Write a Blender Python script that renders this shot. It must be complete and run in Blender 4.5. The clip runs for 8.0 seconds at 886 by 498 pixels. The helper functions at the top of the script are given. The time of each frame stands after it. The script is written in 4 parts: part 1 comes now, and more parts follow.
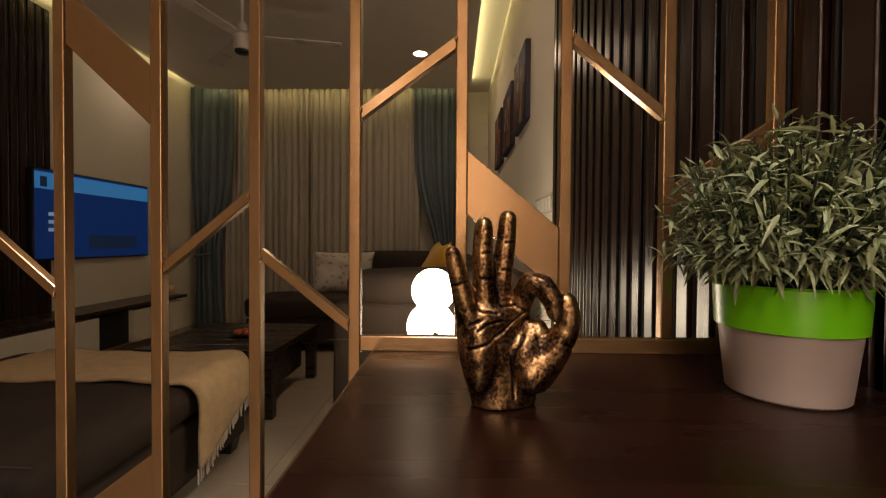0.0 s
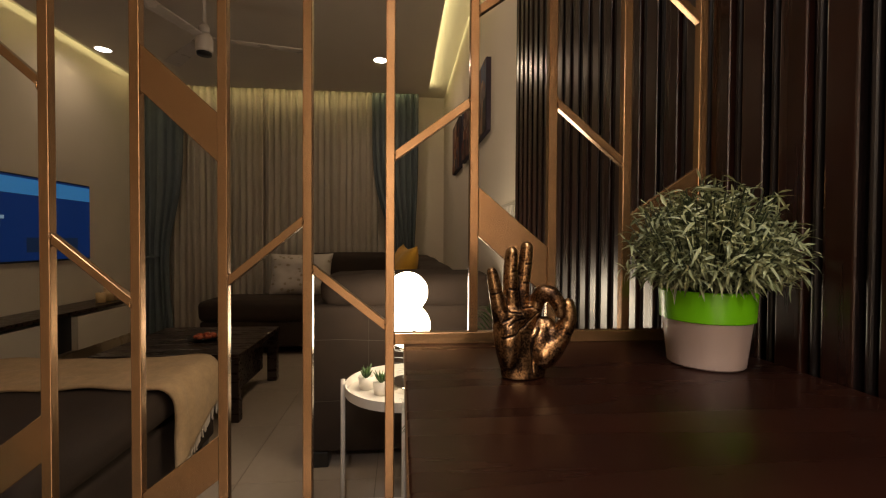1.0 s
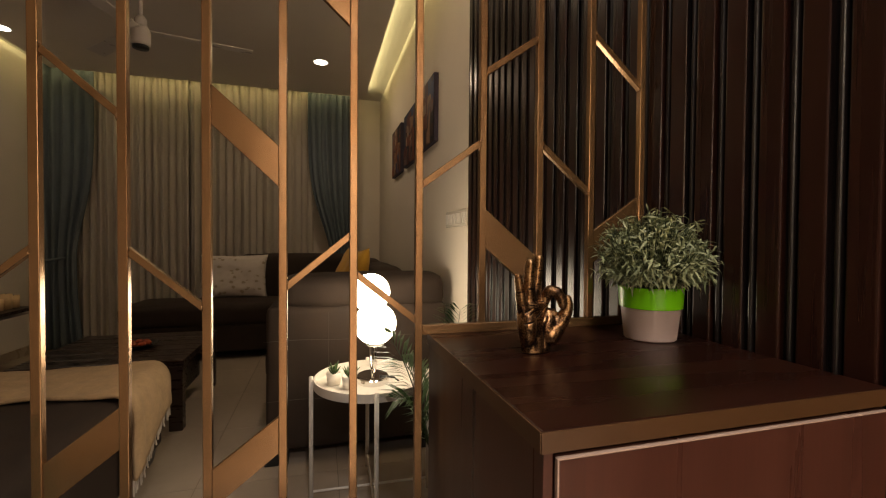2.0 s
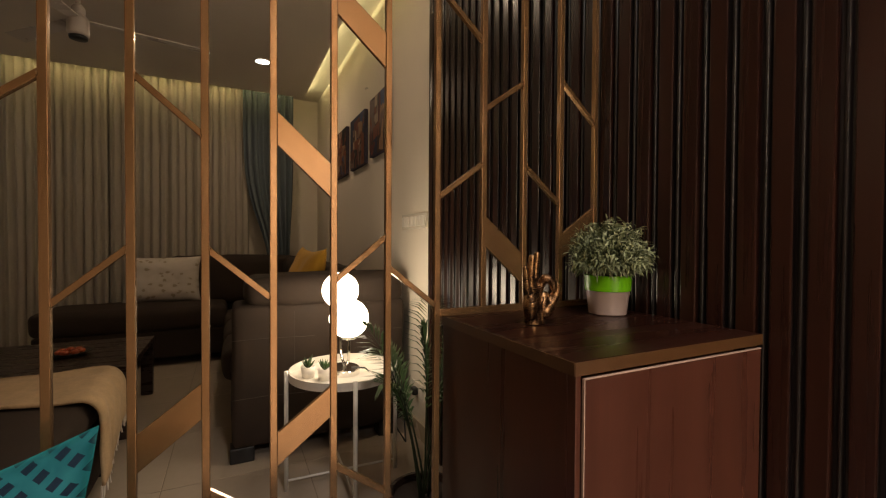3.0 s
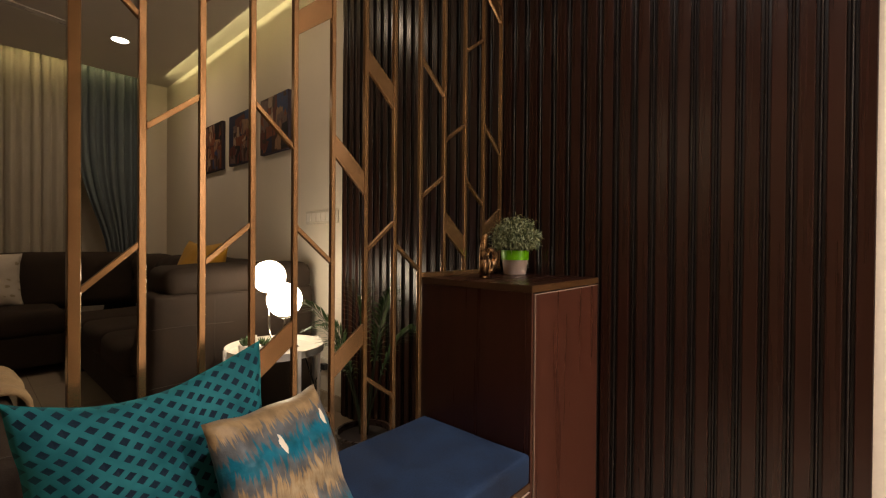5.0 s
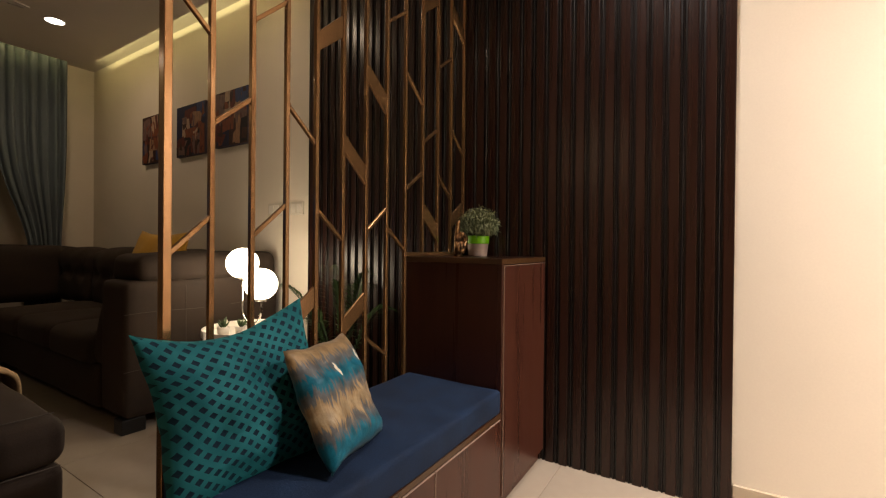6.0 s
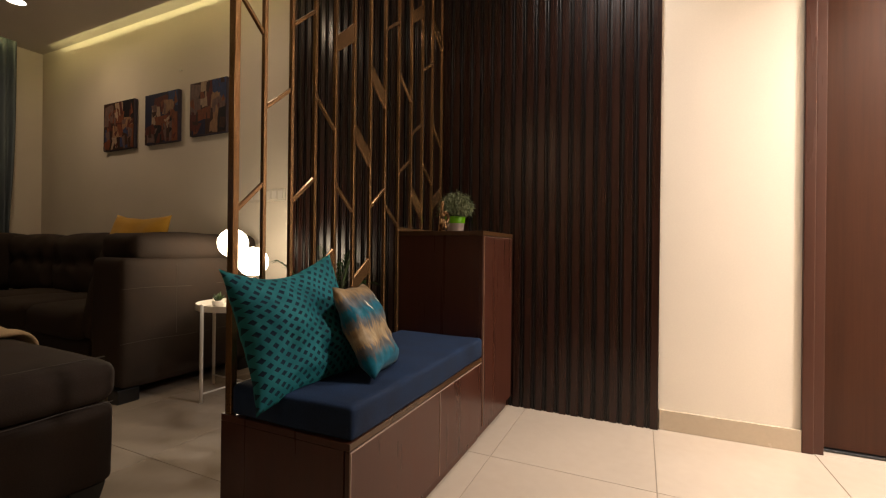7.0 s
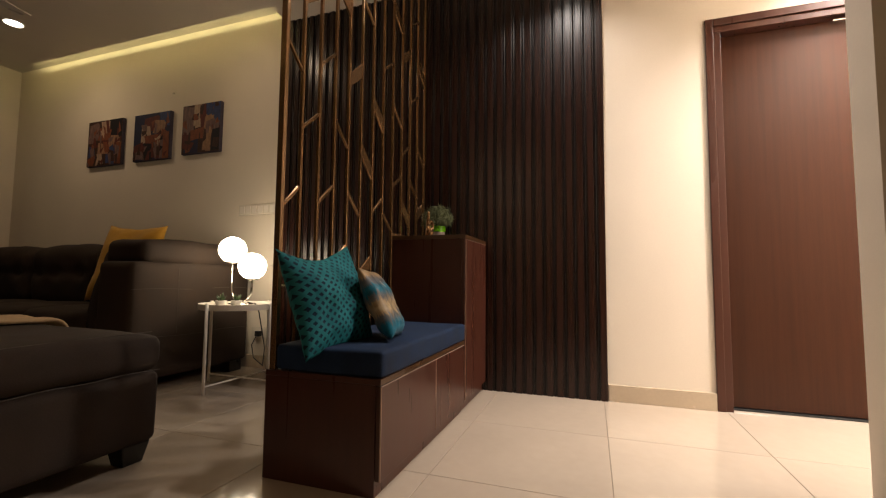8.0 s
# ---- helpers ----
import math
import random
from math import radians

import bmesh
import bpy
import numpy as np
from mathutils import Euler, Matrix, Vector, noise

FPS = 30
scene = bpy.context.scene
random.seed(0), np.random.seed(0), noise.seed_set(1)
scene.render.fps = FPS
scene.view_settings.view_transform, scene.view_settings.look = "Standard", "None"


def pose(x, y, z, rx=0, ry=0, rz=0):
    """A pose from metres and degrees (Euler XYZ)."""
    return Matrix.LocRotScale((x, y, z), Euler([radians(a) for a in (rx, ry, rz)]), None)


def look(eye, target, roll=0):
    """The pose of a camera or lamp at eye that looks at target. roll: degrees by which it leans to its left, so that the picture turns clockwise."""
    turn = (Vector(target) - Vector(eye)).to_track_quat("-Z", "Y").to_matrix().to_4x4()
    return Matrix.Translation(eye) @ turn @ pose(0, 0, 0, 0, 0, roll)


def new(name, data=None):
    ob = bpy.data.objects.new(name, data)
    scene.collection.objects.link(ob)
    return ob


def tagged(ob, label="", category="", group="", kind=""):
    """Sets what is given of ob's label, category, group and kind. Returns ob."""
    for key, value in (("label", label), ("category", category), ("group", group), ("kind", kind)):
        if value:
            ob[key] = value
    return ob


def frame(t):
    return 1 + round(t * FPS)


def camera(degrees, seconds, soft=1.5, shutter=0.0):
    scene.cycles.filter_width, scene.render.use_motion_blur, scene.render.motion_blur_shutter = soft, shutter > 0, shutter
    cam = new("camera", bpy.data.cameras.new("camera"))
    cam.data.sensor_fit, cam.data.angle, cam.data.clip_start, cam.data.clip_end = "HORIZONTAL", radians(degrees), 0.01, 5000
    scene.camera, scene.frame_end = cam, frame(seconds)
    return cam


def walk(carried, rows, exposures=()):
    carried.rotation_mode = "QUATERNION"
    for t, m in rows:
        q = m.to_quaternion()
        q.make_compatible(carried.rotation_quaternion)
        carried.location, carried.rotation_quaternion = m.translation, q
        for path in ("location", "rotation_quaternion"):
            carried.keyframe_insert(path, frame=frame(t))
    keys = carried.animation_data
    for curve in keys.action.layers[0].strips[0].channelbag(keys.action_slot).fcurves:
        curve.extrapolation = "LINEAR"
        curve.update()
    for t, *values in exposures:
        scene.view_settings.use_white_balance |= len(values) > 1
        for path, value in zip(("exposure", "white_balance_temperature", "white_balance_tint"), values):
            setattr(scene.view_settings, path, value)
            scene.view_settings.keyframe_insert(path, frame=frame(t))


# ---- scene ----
cam = camera(91.6, 8.0, soft=1.2)
ROWS = [
    (0.0, -0.3750, -0.4985, 1.0383, 1.21, -1.00, -0.40),
    (0.5, -0.4115, -0.5645, 1.0496, -1.54, -1.04, -0.30),
    (1.0, -0.4708, -0.6308, 1.0625, -5.52, -1.06, -0.34),
    (1.5, -0.5561, -0.6968, 1.0725, -10.28, -1.00, -0.39),
    (2.0, -0.6576, -0.7650, 1.0835, -15.83, -1.14, -0.42),
    (3.5, -1.0452, -0.9305, 1.0775, -31.58, -0.75, -0.36),
    (4.0, -1.1972, -0.9698, 1.0555, -37.64, -0.61, -0.45),
    (4.5, -1.3546, -1.0014, 1.0397, -43.06, -0.52, -0.45),
    (6.0, -1.8774, -1.0519, 0.9514, -58.02, -0.26, -0.55),
    (6.5, -2.0546, -1.0419, 0.8970, -61.80, -0.09, -0.59),
    (7.0, -2.2360, -1.0436, 0.8267, -65.27, 0.08, -0.65),
    (7.5, -2.4242, -1.0444, 0.7462, -68.22, 0.97, -0.61),
    (8.0, -2.6262, -1.0456, 0.6775, -70.94, 3.95, -0.53),
]
walk(cam, [(t, pose(x, y, z, 90 + pitch, roll, yaw)) for t, x, y, z, yaw, pitch, roll in ROWS],
     [(0.0, 0.0), (8.0, 0.0)])

# ---- plan (metres) ----
WALL_X = 0.03            # wall with the pictures and the door
TV_X = -3.27             # opposite wall
WIN_Y = 4.50             # window wall
ENTRY_Y = -1.868         # end of the corridor wall beside the door
SOFFIT, SLAB = 2.65, 2.76

# ---- world and lights ----
world = bpy.data.worlds.new("world")
world.use_nodes = True
world.node_tree.nodes["Background"].inputs[0].default_value = (0.9, 0.75, 0.6, 1)
world.node_tree.nodes["Background"].inputs[1].default_value = 0.01
scene.world = world


def lamp(name, kind, m, energy, colour, **kw):
    d = bpy.data.lights.new(name, kind)
    d.energy, d.color = energy, colour
    if kind == "AREA":
        d.shape = kw.get("shape", "RECTANGLE")
        d.size, d.size_y = kw.get("size", 0.1), kw.get("size_y", 0.1)
        d.spread = kw.get("spread", math.pi)
    if kind == "SPOT":
        d.spot_size, d.spot_blend, d.shadow_soft_size = radians(kw.get("cone", 90)), 0.6, kw.get("soft", 0.04)
    ob = new(name, d)
    ob.matrix_world = m
    return ob


WARM = (1.0, 0.72, 0.47)
HALL = (1.0, 0.90, 0.83)
LED = (1.0, 0.88, 0.42)
lamp("cove_light", "AREA", look((-0.250, 2.62, 2.6925), (-0.150, 2.62, 2.745)), 6.5, LED, size=2.9, size_y=0.012)
lamp("cove_light", "AREA", look((-1.65, 4.015, 2.695), (-1.65, 4.02, 2.76)), 8.5, LED, size=2.8, size_y=0.03)
lamp("cove_light", "AREA", look((-3.000, 2.6, 2.6925), (-3.100, 2.6, 2.745)), 4.5, LED, size=2.9, size_y=0.012)
# recessed downlights: place, watts, tone, beam in degrees
# the last one, at y -3.9, is unseen, added to brighten the corridor
DOWNLIGHTS = [(-0.66, 3.22, 3.6, WARM, 178), (-2.96, 3.26, 0.9, WARM, 165), (-0.66, 1.36, 2.2, WARM, 178), (-5.7, 0.55, 13, WARM, 178),
              (-0.55, -0.92, 10, HALL, 120), (-0.50, -2.62, 80, HALL, 124), (-0.45, -3.9, 36, HALL, 120)]
for x, y, watts, tone, cone in DOWNLIGHTS:
    lamp("downlight_lamp", "AREA", pose(x, y, SOFFIT - 0.012), watts, tone, shape="DISK", size=0.085 if tone == WARM else 0.2, size_y=0.085 if tone == WARM else 0.2, spread=radians(cone))


# ---- materials ----
def mat(name, colour, rough=0.5, metal=0.0, vary=0.15, scale=6.0, stretch=(1, 1, 1), bump=0.0, bump_scale=60.0,
        other=None, rough_vary=0.08, sheen=0.0, coat=0.0, island=0.0, spec=0.5):
    """A surface with two scales of variation: broad blotches and fine grain."""
    m = bpy.data.materials.new(name)
    m.use_nodes = True
    nt = m.node_tree
    n, l = nt.nodes, nt.links
    p = n["Principled BSDF"]
    p.inputs["Metallic"].default_value = metal
    p.inputs["Sheen Weight"].default_value = sheen
    p.inputs["Coat Weight"].default_value = coat
    p.inputs["Coat Roughness"].default_value = 0.14
    p.inputs["Specular IOR Level"].default_value = spec
    tc = n.new("ShaderNodeTexCoord")
    mp = n.new("ShaderNodeMapping")
    mp.inputs["Scale"].default_value = stretch
    l.new(tc.outputs["Object"], mp.inputs["Vector"])
    big = n.new("ShaderNodeTexNoise")
    big.inputs["Scale"].default_value, big.inputs["Detail"].default_value = scale, 4
    fine = n.new("ShaderNodeTexNoise")
    fine.inputs["Scale"].default_value, fine.inputs["Detail"].default_value = bump_scale, 3
    l.new(mp.outputs[0], big.inputs["Vector"])
    l.new(mp.outputs[0], fine.inputs["Vector"])
    add = n.new("ShaderNodeMath")
    add.operation = "ADD"
    half = n.new("ShaderNodeMath")
    half.operation = "MULTIPLY"
    half.inputs[1].default_value = 0.5
    l.new(fine.outputs["Fac"], half.inputs[0])
    l.new(big.outputs["Fac"], add.inputs[0])
    l.new(half.outputs[0], add.inputs[1])
    last = add
    if island:
        info = n.new("ShaderNodeObjectInfo")
        geo = n.new("ShaderNodeNewGeometry")
        s1 = n.new("ShaderNodeMath")
        s1.operation = "ADD"
        l.new(info.outputs["Random"], s1.inputs[0])
        l.new(geo.outputs["Random Per Island"], s1.inputs[1])
        s2 = n.new("ShaderNodeMath")
        s2.operation = "MULTIPLY_ADD"
        s2.inputs[1].default_value = island
        l.new(s1.outputs[0], s2.inputs[0])
        l.new(add.outputs[0], s2.inputs[2])
        last = s2
    ramp = n.new("ShaderNodeValToRGB")
    a = other if other else tuple(c * (1 - vary) for c in colour)
    b = colour if other else tuple(min(1, c * (1 + vary)) for c in colour)
    ramp.color_ramp.elements[0].position, ramp.color_ramp.elements[0].color = 0.42, (*a, 1)
    ramp.color_ramp.elements[1].position, ramp.color_ramp.elements[1].color = 1.0 + island * 0.9, (*b, 1)
    if 1.0 + island * 0.9 > 1:
        ramp.color_ramp.elements[1].position = 1.0
    l.new(last.outputs[0], ramp.inputs[0])
    l.new(ramp.outputs[0], p.inputs["Base Color"])
    r = n.new("ShaderNodeMapRange")
    r.inputs["From Min"].default_value, r.inputs["From Max"].default_value = 0.3, 0.7
    r.inputs["To Min"].default_value, r.inputs["To Max"].default_value = max(0.02, rough - rough_vary), min(1, rough + rough_vary)
    l.new(big.outputs["Fac"], r.inputs["Value"])
    l.new(r.outputs[0], p.inputs["Roughness"])
    if bump:
        bp = n.new("ShaderNodeBump")
        bp.inputs["Strength"].default_value, bp.inputs["Distance"].default_value = bump, 0.002
        l.new(fine.outputs["Fac"], bp.inputs["Height"])
        l.new(bp.outputs[0], p.inputs["Normal"])
    return m


def glow(name, colour, strength):
    m = bpy.data.materials.new(name)
    m.use_nodes = True
    p = m.node_tree.nodes["Principled BSDF"]
    p.inputs["Base Color"].default_value = (*colour, 1)
    p.inputs["Emission Color"].default_value = (*colour, 1)
    p.inputs["Emission Strength"].default_value = strength
    return m


PAINT = mat("cream_wall_paint", (0.73, 0.655, 0.55), 0.75, vary=0.04, scale=2.5, bump=0.12, bump_scale=140)
CEIL = mat("ceiling_paint", (0.68, 0.62, 0.55), 0.8, vary=0.04, scale=2, bump=0.08, bump_scale=120)
TILE = mat("beige_vitrified_tile", (0.43, 0.354, 0.274), 0.11, vary=0.05, scale=3, bump=0.02, bump_scale=25, rough_vary=0.05, island=0.05)
GROUT = mat("grout", (0.22, 0.17, 0.12), 0.9)
SKIRT = mat("skirting_tile", (0.5, 0.41, 0.3), 0.25, vary=0.06)
WOOD = mat("dark_walnut_laminate", (0.066, 0.0215, 0.0125), 0.30, other=(0.046, 0.0152, 0.0090), scale=5, stretch=(5, 5, 0.2), rough_vary=0.04, spec=0.4)
WOODTOP = mat("dark_walnut_top", (0.0195, 0.0058, 0.0031), 0.28, other=(0.0130, 0.0040, 0.0023), scale=6, stretch=(0.35, 4, 4), bump=0.01, bump_scale=60, rough_vary=0.03, spec=0.28)
DOORWOOD = mat("red_brown_door_veneer", (0.047, 0.0152, 0.0072), 0.24, other=(0.033, 0.0106, 0.0052), scale=7, stretch=(3, 7, 0.2), rough_vary=0.0, spec=0.22)
EDGE = mat("pale_edge_band", (0.36, 0.25, 0.19), 0.4, vary=0.05)
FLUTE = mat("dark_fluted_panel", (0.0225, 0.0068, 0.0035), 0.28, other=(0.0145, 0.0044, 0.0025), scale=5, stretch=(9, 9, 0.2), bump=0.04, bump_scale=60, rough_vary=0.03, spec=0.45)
# darker copy of the panel brown: shade of the grooves put into the colour
GROOVE_SHADE = mat("groove_shade_brown", (0.0095, 0.0060, 0.0053), 0.30, vary=0.2, stretch=(8, 8, 0.3), spec=0.5)
GOLD = mat("bronze_gold_paint", (0.325, 0.178, 0.074), 0.22, metal=0.72, vary=0.03, scale=5, bump=0.02, bump_scale=120, rough_vary=0.02, coat=0.5)
POTGREY = mat("taupe_plastic", (0.36, 0.27, 0.23), 0.42, vary=0.03)
GREEN = mat("bright_green_plastic", (0.16, 0.52, 0.006), 0.25, vary=0.03)
LEAF = mat("faux_boxwood_leaf", (0.30, 0.325, 0.165), 0.5, other=(0.085, 0.115, 0.062), scale=20, island=0.12)
STEM = mat("dark_green_stem", (0.03, 0.045, 0.02), 0.6)
PALM = mat("palm_leaf", (0.046, 0.098, 0.020), 0.42, other=(0.014, 0.034, 0.008), scale=9, island=0.1)
SOIL = mat("soil", (0.03, 0.02, 0.015), 0.95, bump=0.6)
NAVY = mat("navy_velvet", (0.0125, 0.0290, 0.070), 0.85, other=(0.0036, 0.0090, 0.025), scale=9, bump=0.25, bump_scale=240, spec=0.25)
SOFA = mat("charcoal_brown_fabric", (0.048, 0.0318, 0.0226), 0.85, other=(0.027, 0.0182, 0.0135), scale=8, bump=0.35, bump_scale=260, spec=0.3)
STITCH = mat("grey_thread", (0.10, 0.082, 0.068), 0.8)
BLACK = mat("black_plastic", (0.012, 0.012, 0.012), 0.35)
KNIT = mat("beige_knit", (0.52, 0.36, 0.20), 0.9, vary=0.15, scale=20, bump=0.9, bump_scale=90, sheen=0.05)
FRINGE = mat("cream_fringe", (0.62, 0.54, 0.45), 0.9)
YELLOW = mat("mustard_cotton", (0.58, 0.31, 0.025), 0.85, vary=0.12, bump=0.5, bump_scale=120, sheen=0.15)
WHITE = mat("white_powder_coat", (0.74, 0.69, 0.62), 0.35, vary=0.03)
CHROME = mat("chrome", (0.75, 0.73, 0.70), 0.08, metal=1.0, vary=0.02, rough_vary=0.03)
GLOBE = glow("lit_opal_glass", (1.0, 0.83, 0.60), 17.0)
LIT = glow("lit_downlight_diffuser", (1.0, 0.92, 0.78), 14.0)
SHEER = mat("grey_sheer_curtain", (0.43, 0.39, 0.325), 0.85, vary=0.08, scale=4, bump=0.3, bump_scale=200, spec=0.2)
TEAL = mat("teal_drape", (0.125, 0.152, 0.165), 0.8, vary=0.12, scale=5, bump=0.3, bump_scale=200, spec=0.2)
DARKWOOD = mat("espresso_wood", (0.030, 0.016, 0.011), 0.3, vary=0.25, scale=9, stretch=(1, 6, 6), bump=0.05)
GLOSSWHITE = mat("white_gloss_laminate", (0.70, 0.64, 0.55), 0.2, vary=0.02)
IVORY = mat("candle_wax", (0.72, 0.50, 0.26), 0.5)
FANWHITE = mat("fan_enamel", (0.55, 0.50, 0.46), 0.3, vary=0.03)
BAND_WOOD = mat("golden_brown_edge", (0.066, 0.030, 0.0110), 0.32, vary=0.05, scale=3)
RED = mat("orange_red_glaze", (0.45, 0.09, 0.03), 0.35)


def patterned(name, build, rough, sheen=0.0):
    """A cloth whose colours follow the mesh's own UV."""
    m = bpy.data.materials.new(name)
    m.use_nodes = True
    nt = m.node_tree
    p = nt.nodes["Principled BSDF"]
    p.inputs["Roughness"].default_value, p.inputs["Sheen Weight"].default_value = rough, sheen
    p.inputs["Specular IOR Level"].default_value = 0.2
    uv = nt.nodes.new("ShaderNodeUVMap")
    weave = nt.nodes.new("ShaderNodeTexNoise")
    weave.inputs["Scale"].default_value = 160
    tc = nt.nodes.new("ShaderNodeTexCoord")
    nt.links.new(tc.outputs["Object"], weave.inputs["Vector"])
    bp = nt.nodes.new("ShaderNodeBump")
    bp.inputs["Strength"].default_value, bp.inputs["Distance"].default_value = 0.35, 0.002
    nt.links.new(weave.outputs["Fac"], bp.inputs["Height"])
    nt.links.new(bp.outputs[0], p.inputs["Normal"])
    build(nt, uv.outputs[0], p)
    return m


def math_node(nt, op, a, b=None, c=None):
    k = nt.nodes.new("ShaderNodeMath")
    k.operation = op
    for i, v in enumerate((a, b, c)):
        if v is None:
            continue
        if isinstance(v, (int, float)):
            k.inputs[i].default_value = v
        else:
            nt.links.new(v, k.inputs[i])
    return k.outputs[0]


def ramp_node(nt, fac, stops):
    r = nt.nodes.new("ShaderNodeValToRGB")
    e = r.color_ramp.elements
    while len(e) < len(stops):
        e.new(0.5)
    for k, (pos, col) in zip(e, stops):
        k.position, k.color = pos, (*col, 1)
    nt.links.new(fac, r.inputs[0])
    return r.outputs[0]


def noise_node(nt, vec, scale, detail=3, mapping=None):
    if mapping:
        mp = nt.nodes.new("ShaderNodeMapping")
        mp.inputs["Scale"].default_value = mapping
        nt.links.new(vec, mp.inputs["Vector"])
        vec = mp.outputs[0]
    k = nt.nodes.new("ShaderNodeTexNoise")
    k.inputs["Scale"].default_value, k.inputs["Detail"].default_value = scale, detail
    nt.links.new(vec, k.inputs["Vector"])
    return k.outputs["Fac"]


def diamonds(nt, uv, p):
    """Rows of dark cut-velvet diamonds on teal pile."""
    sep = nt.nodes.new("ShaderNodeSeparateXYZ")
    nt.links.new(uv, sep.inputs[0])
    u, v = math_node(nt, "MULTIPLY", sep.outputs[0], 12.0), math_node(nt, "MULTIPLY", sep.outputs[1], 12.0)
    a, b = math_node(nt, "ADD", u, v), math_node(nt, "SUBTRACT", u, v)
    fa = math_node(nt, "ABSOLUTE", math_node(nt, "SUBTRACT", math_node(nt, "FRACT", a), 0.5))
    fb = math_node(nt, "ABSOLUTE", math_node(nt, "SUBTRACT", math_node(nt, "FRACT", b), 0.5))
    d = math_node(nt, "MAXIMUM", fa, fb)
    d = math_node(nt, "MULTIPLY_ADD", noise_node(nt, uv, 60), 0.04, d)
    cut = math_node(nt, "LESS_THAN", d, 0.28)
    pile = ramp_node(nt, noise_node(nt, uv, 5), [(0.3, (0.006, 0.088, 0.106)), (0.7, (0.022, 0.172, 0.196))])
    mix = nt.nodes.new("ShaderNodeMix")
    mix.data_type = "RGBA"
    nt.links.new(cut, mix.inputs[0])
    nt.links.new(pile, mix.inputs[6])
    mix.inputs[7].default_value = (0.006, 0.014, 0.030, 1)
    nt.links.new(mix.outputs[2], p.inputs["Base Color"])
    p.inputs["Sheen Tint"].default_value = (0.05, 0.70, 0.68, 1)
    sunk = nt.nodes.new("ShaderNodeBump")
    sunk.inputs["Strength"].default_value, sunk.inputs["Distance"].default_value = 0.8, 0.003
    nt.links.new(math_node(nt, "SMOOTH_MIN", d, 0.36, 0.06), sunk.inputs["Height"])
    nt.links.new(sunk.outputs[0], p.inputs["Normal"])


def ikat(nt, uv, p):
    """Feathered bands of gold, grey and turquoise."""
    sep = nt.nodes.new("ShaderNodeSeparateXYZ")
    nt.links.new(uv, sep.inputs[0])
    jag = noise_node(nt, uv, 1.0, 1, (34, 1.2, 1))
    fray = noise_node(nt, uv, 1.0, 2, (120, 5, 1))
    v = math_node(nt, "MULTIPLY_ADD", math_node(nt, "SUBTRACT", jag, 0.5), 0.34, sep.outputs[1])
    v = math_node(nt, "MULTIPLY_ADD", math_node(nt, "SUBTRACT", fray, 0.5), 0.16, v)
    gold, grey, teal, pale = (0.33, 0.22, 0.11), (0.115, 0.12, 0.125), (0.004, 0.13, 0.20), (0.42, 0.32, 0.19)
    col = ramp_node(nt, v, [(0.0, teal), (0.17, teal), (0.22, grey), (0.29, grey), (0.32, gold), (0.40, pale), (0.50, gold), (0.53, grey),
                            (0.60, grey), (0.63, teal), (0.74, teal), (0.77, grey), (0.85, grey), (0.88, gold), (1.0, gold)])
    blot = ramp_node(nt, noise_node(nt, uv, 9, 4), [(0.35, (0.62, 0.60, 0.58)), (0.6, (1.0, 1.0, 1.0))])
    tone = nt.nodes.new("ShaderNodeMix")
    tone.data_type, tone.blend_type = "RGBA", "MULTIPLY"
    tone.inputs[0].default_value = 1.0
    nt.links.new(col, tone.inputs[6])
    nt.links.new(blot, tone.inputs[7])
    col = tone.outputs[2]
    white = None
    for cu, cv in ((0.40, 0.72), (0.84, 0.76)):
        du = math_node(nt, "MULTIPLY", math_node(nt, "SUBTRACT", sep.outputs[0], cu), 26.0)
        dv = math_node(nt, "MULTIPLY", math_node(nt, "SUBTRACT", sep.outputs[1], cv), 11.0)
        q = math_node(nt, "ADD", math_node(nt, "POWER", math_node(nt, "ABSOLUTE", du), 1.5), math_node(nt, "POWER", math_node(nt, "ABSOLUTE", dv), 1.5))
        q = math_node(nt, "MULTIPLY_ADD", noise_node(nt, uv, 30), 0.9, q)
        k = math_node(nt, "LESS_THAN", q, 1.0)
        white = k if white is None else math_node(nt, "MAXIMUM", white, k)
    mix = nt.nodes.new("ShaderNodeMix")
    mix.data_type = "RGBA"
    nt.links.new(white, mix.inputs[0])
    nt.links.new(col, mix.inputs[6])
    mix.inputs[7].default_value = (0.75, 0.66, 0.52, 1)
    nt.links.new(mix.outputs[2], p.inputs["Base Color"])


def sprigs(nt, uv, p):
    """Small pale sprigs on off-white cotton."""
    v = nt.nodes.new("ShaderNodeTexVoronoi")
    v.inputs["Scale"].default_value = 9
    nt.links.new(uv, v.inputs["Vector"])
    nz = noise_node(nt, uv, 24)
    d = math_node(nt, "MULTIPLY_ADD", nz, 0.5, v.outputs["Distance"])
    col = ramp_node(nt, d, [(0.0, (0.36, 0.30, 0.20)), (0.48, (0.36, 0.30, 0.22)), (0.56, (0.58, 0.52, 0.45)), (1.0, (0.62, 0.56, 0.5))])
    nt.links.new(col, p.inputs["Base Color"])


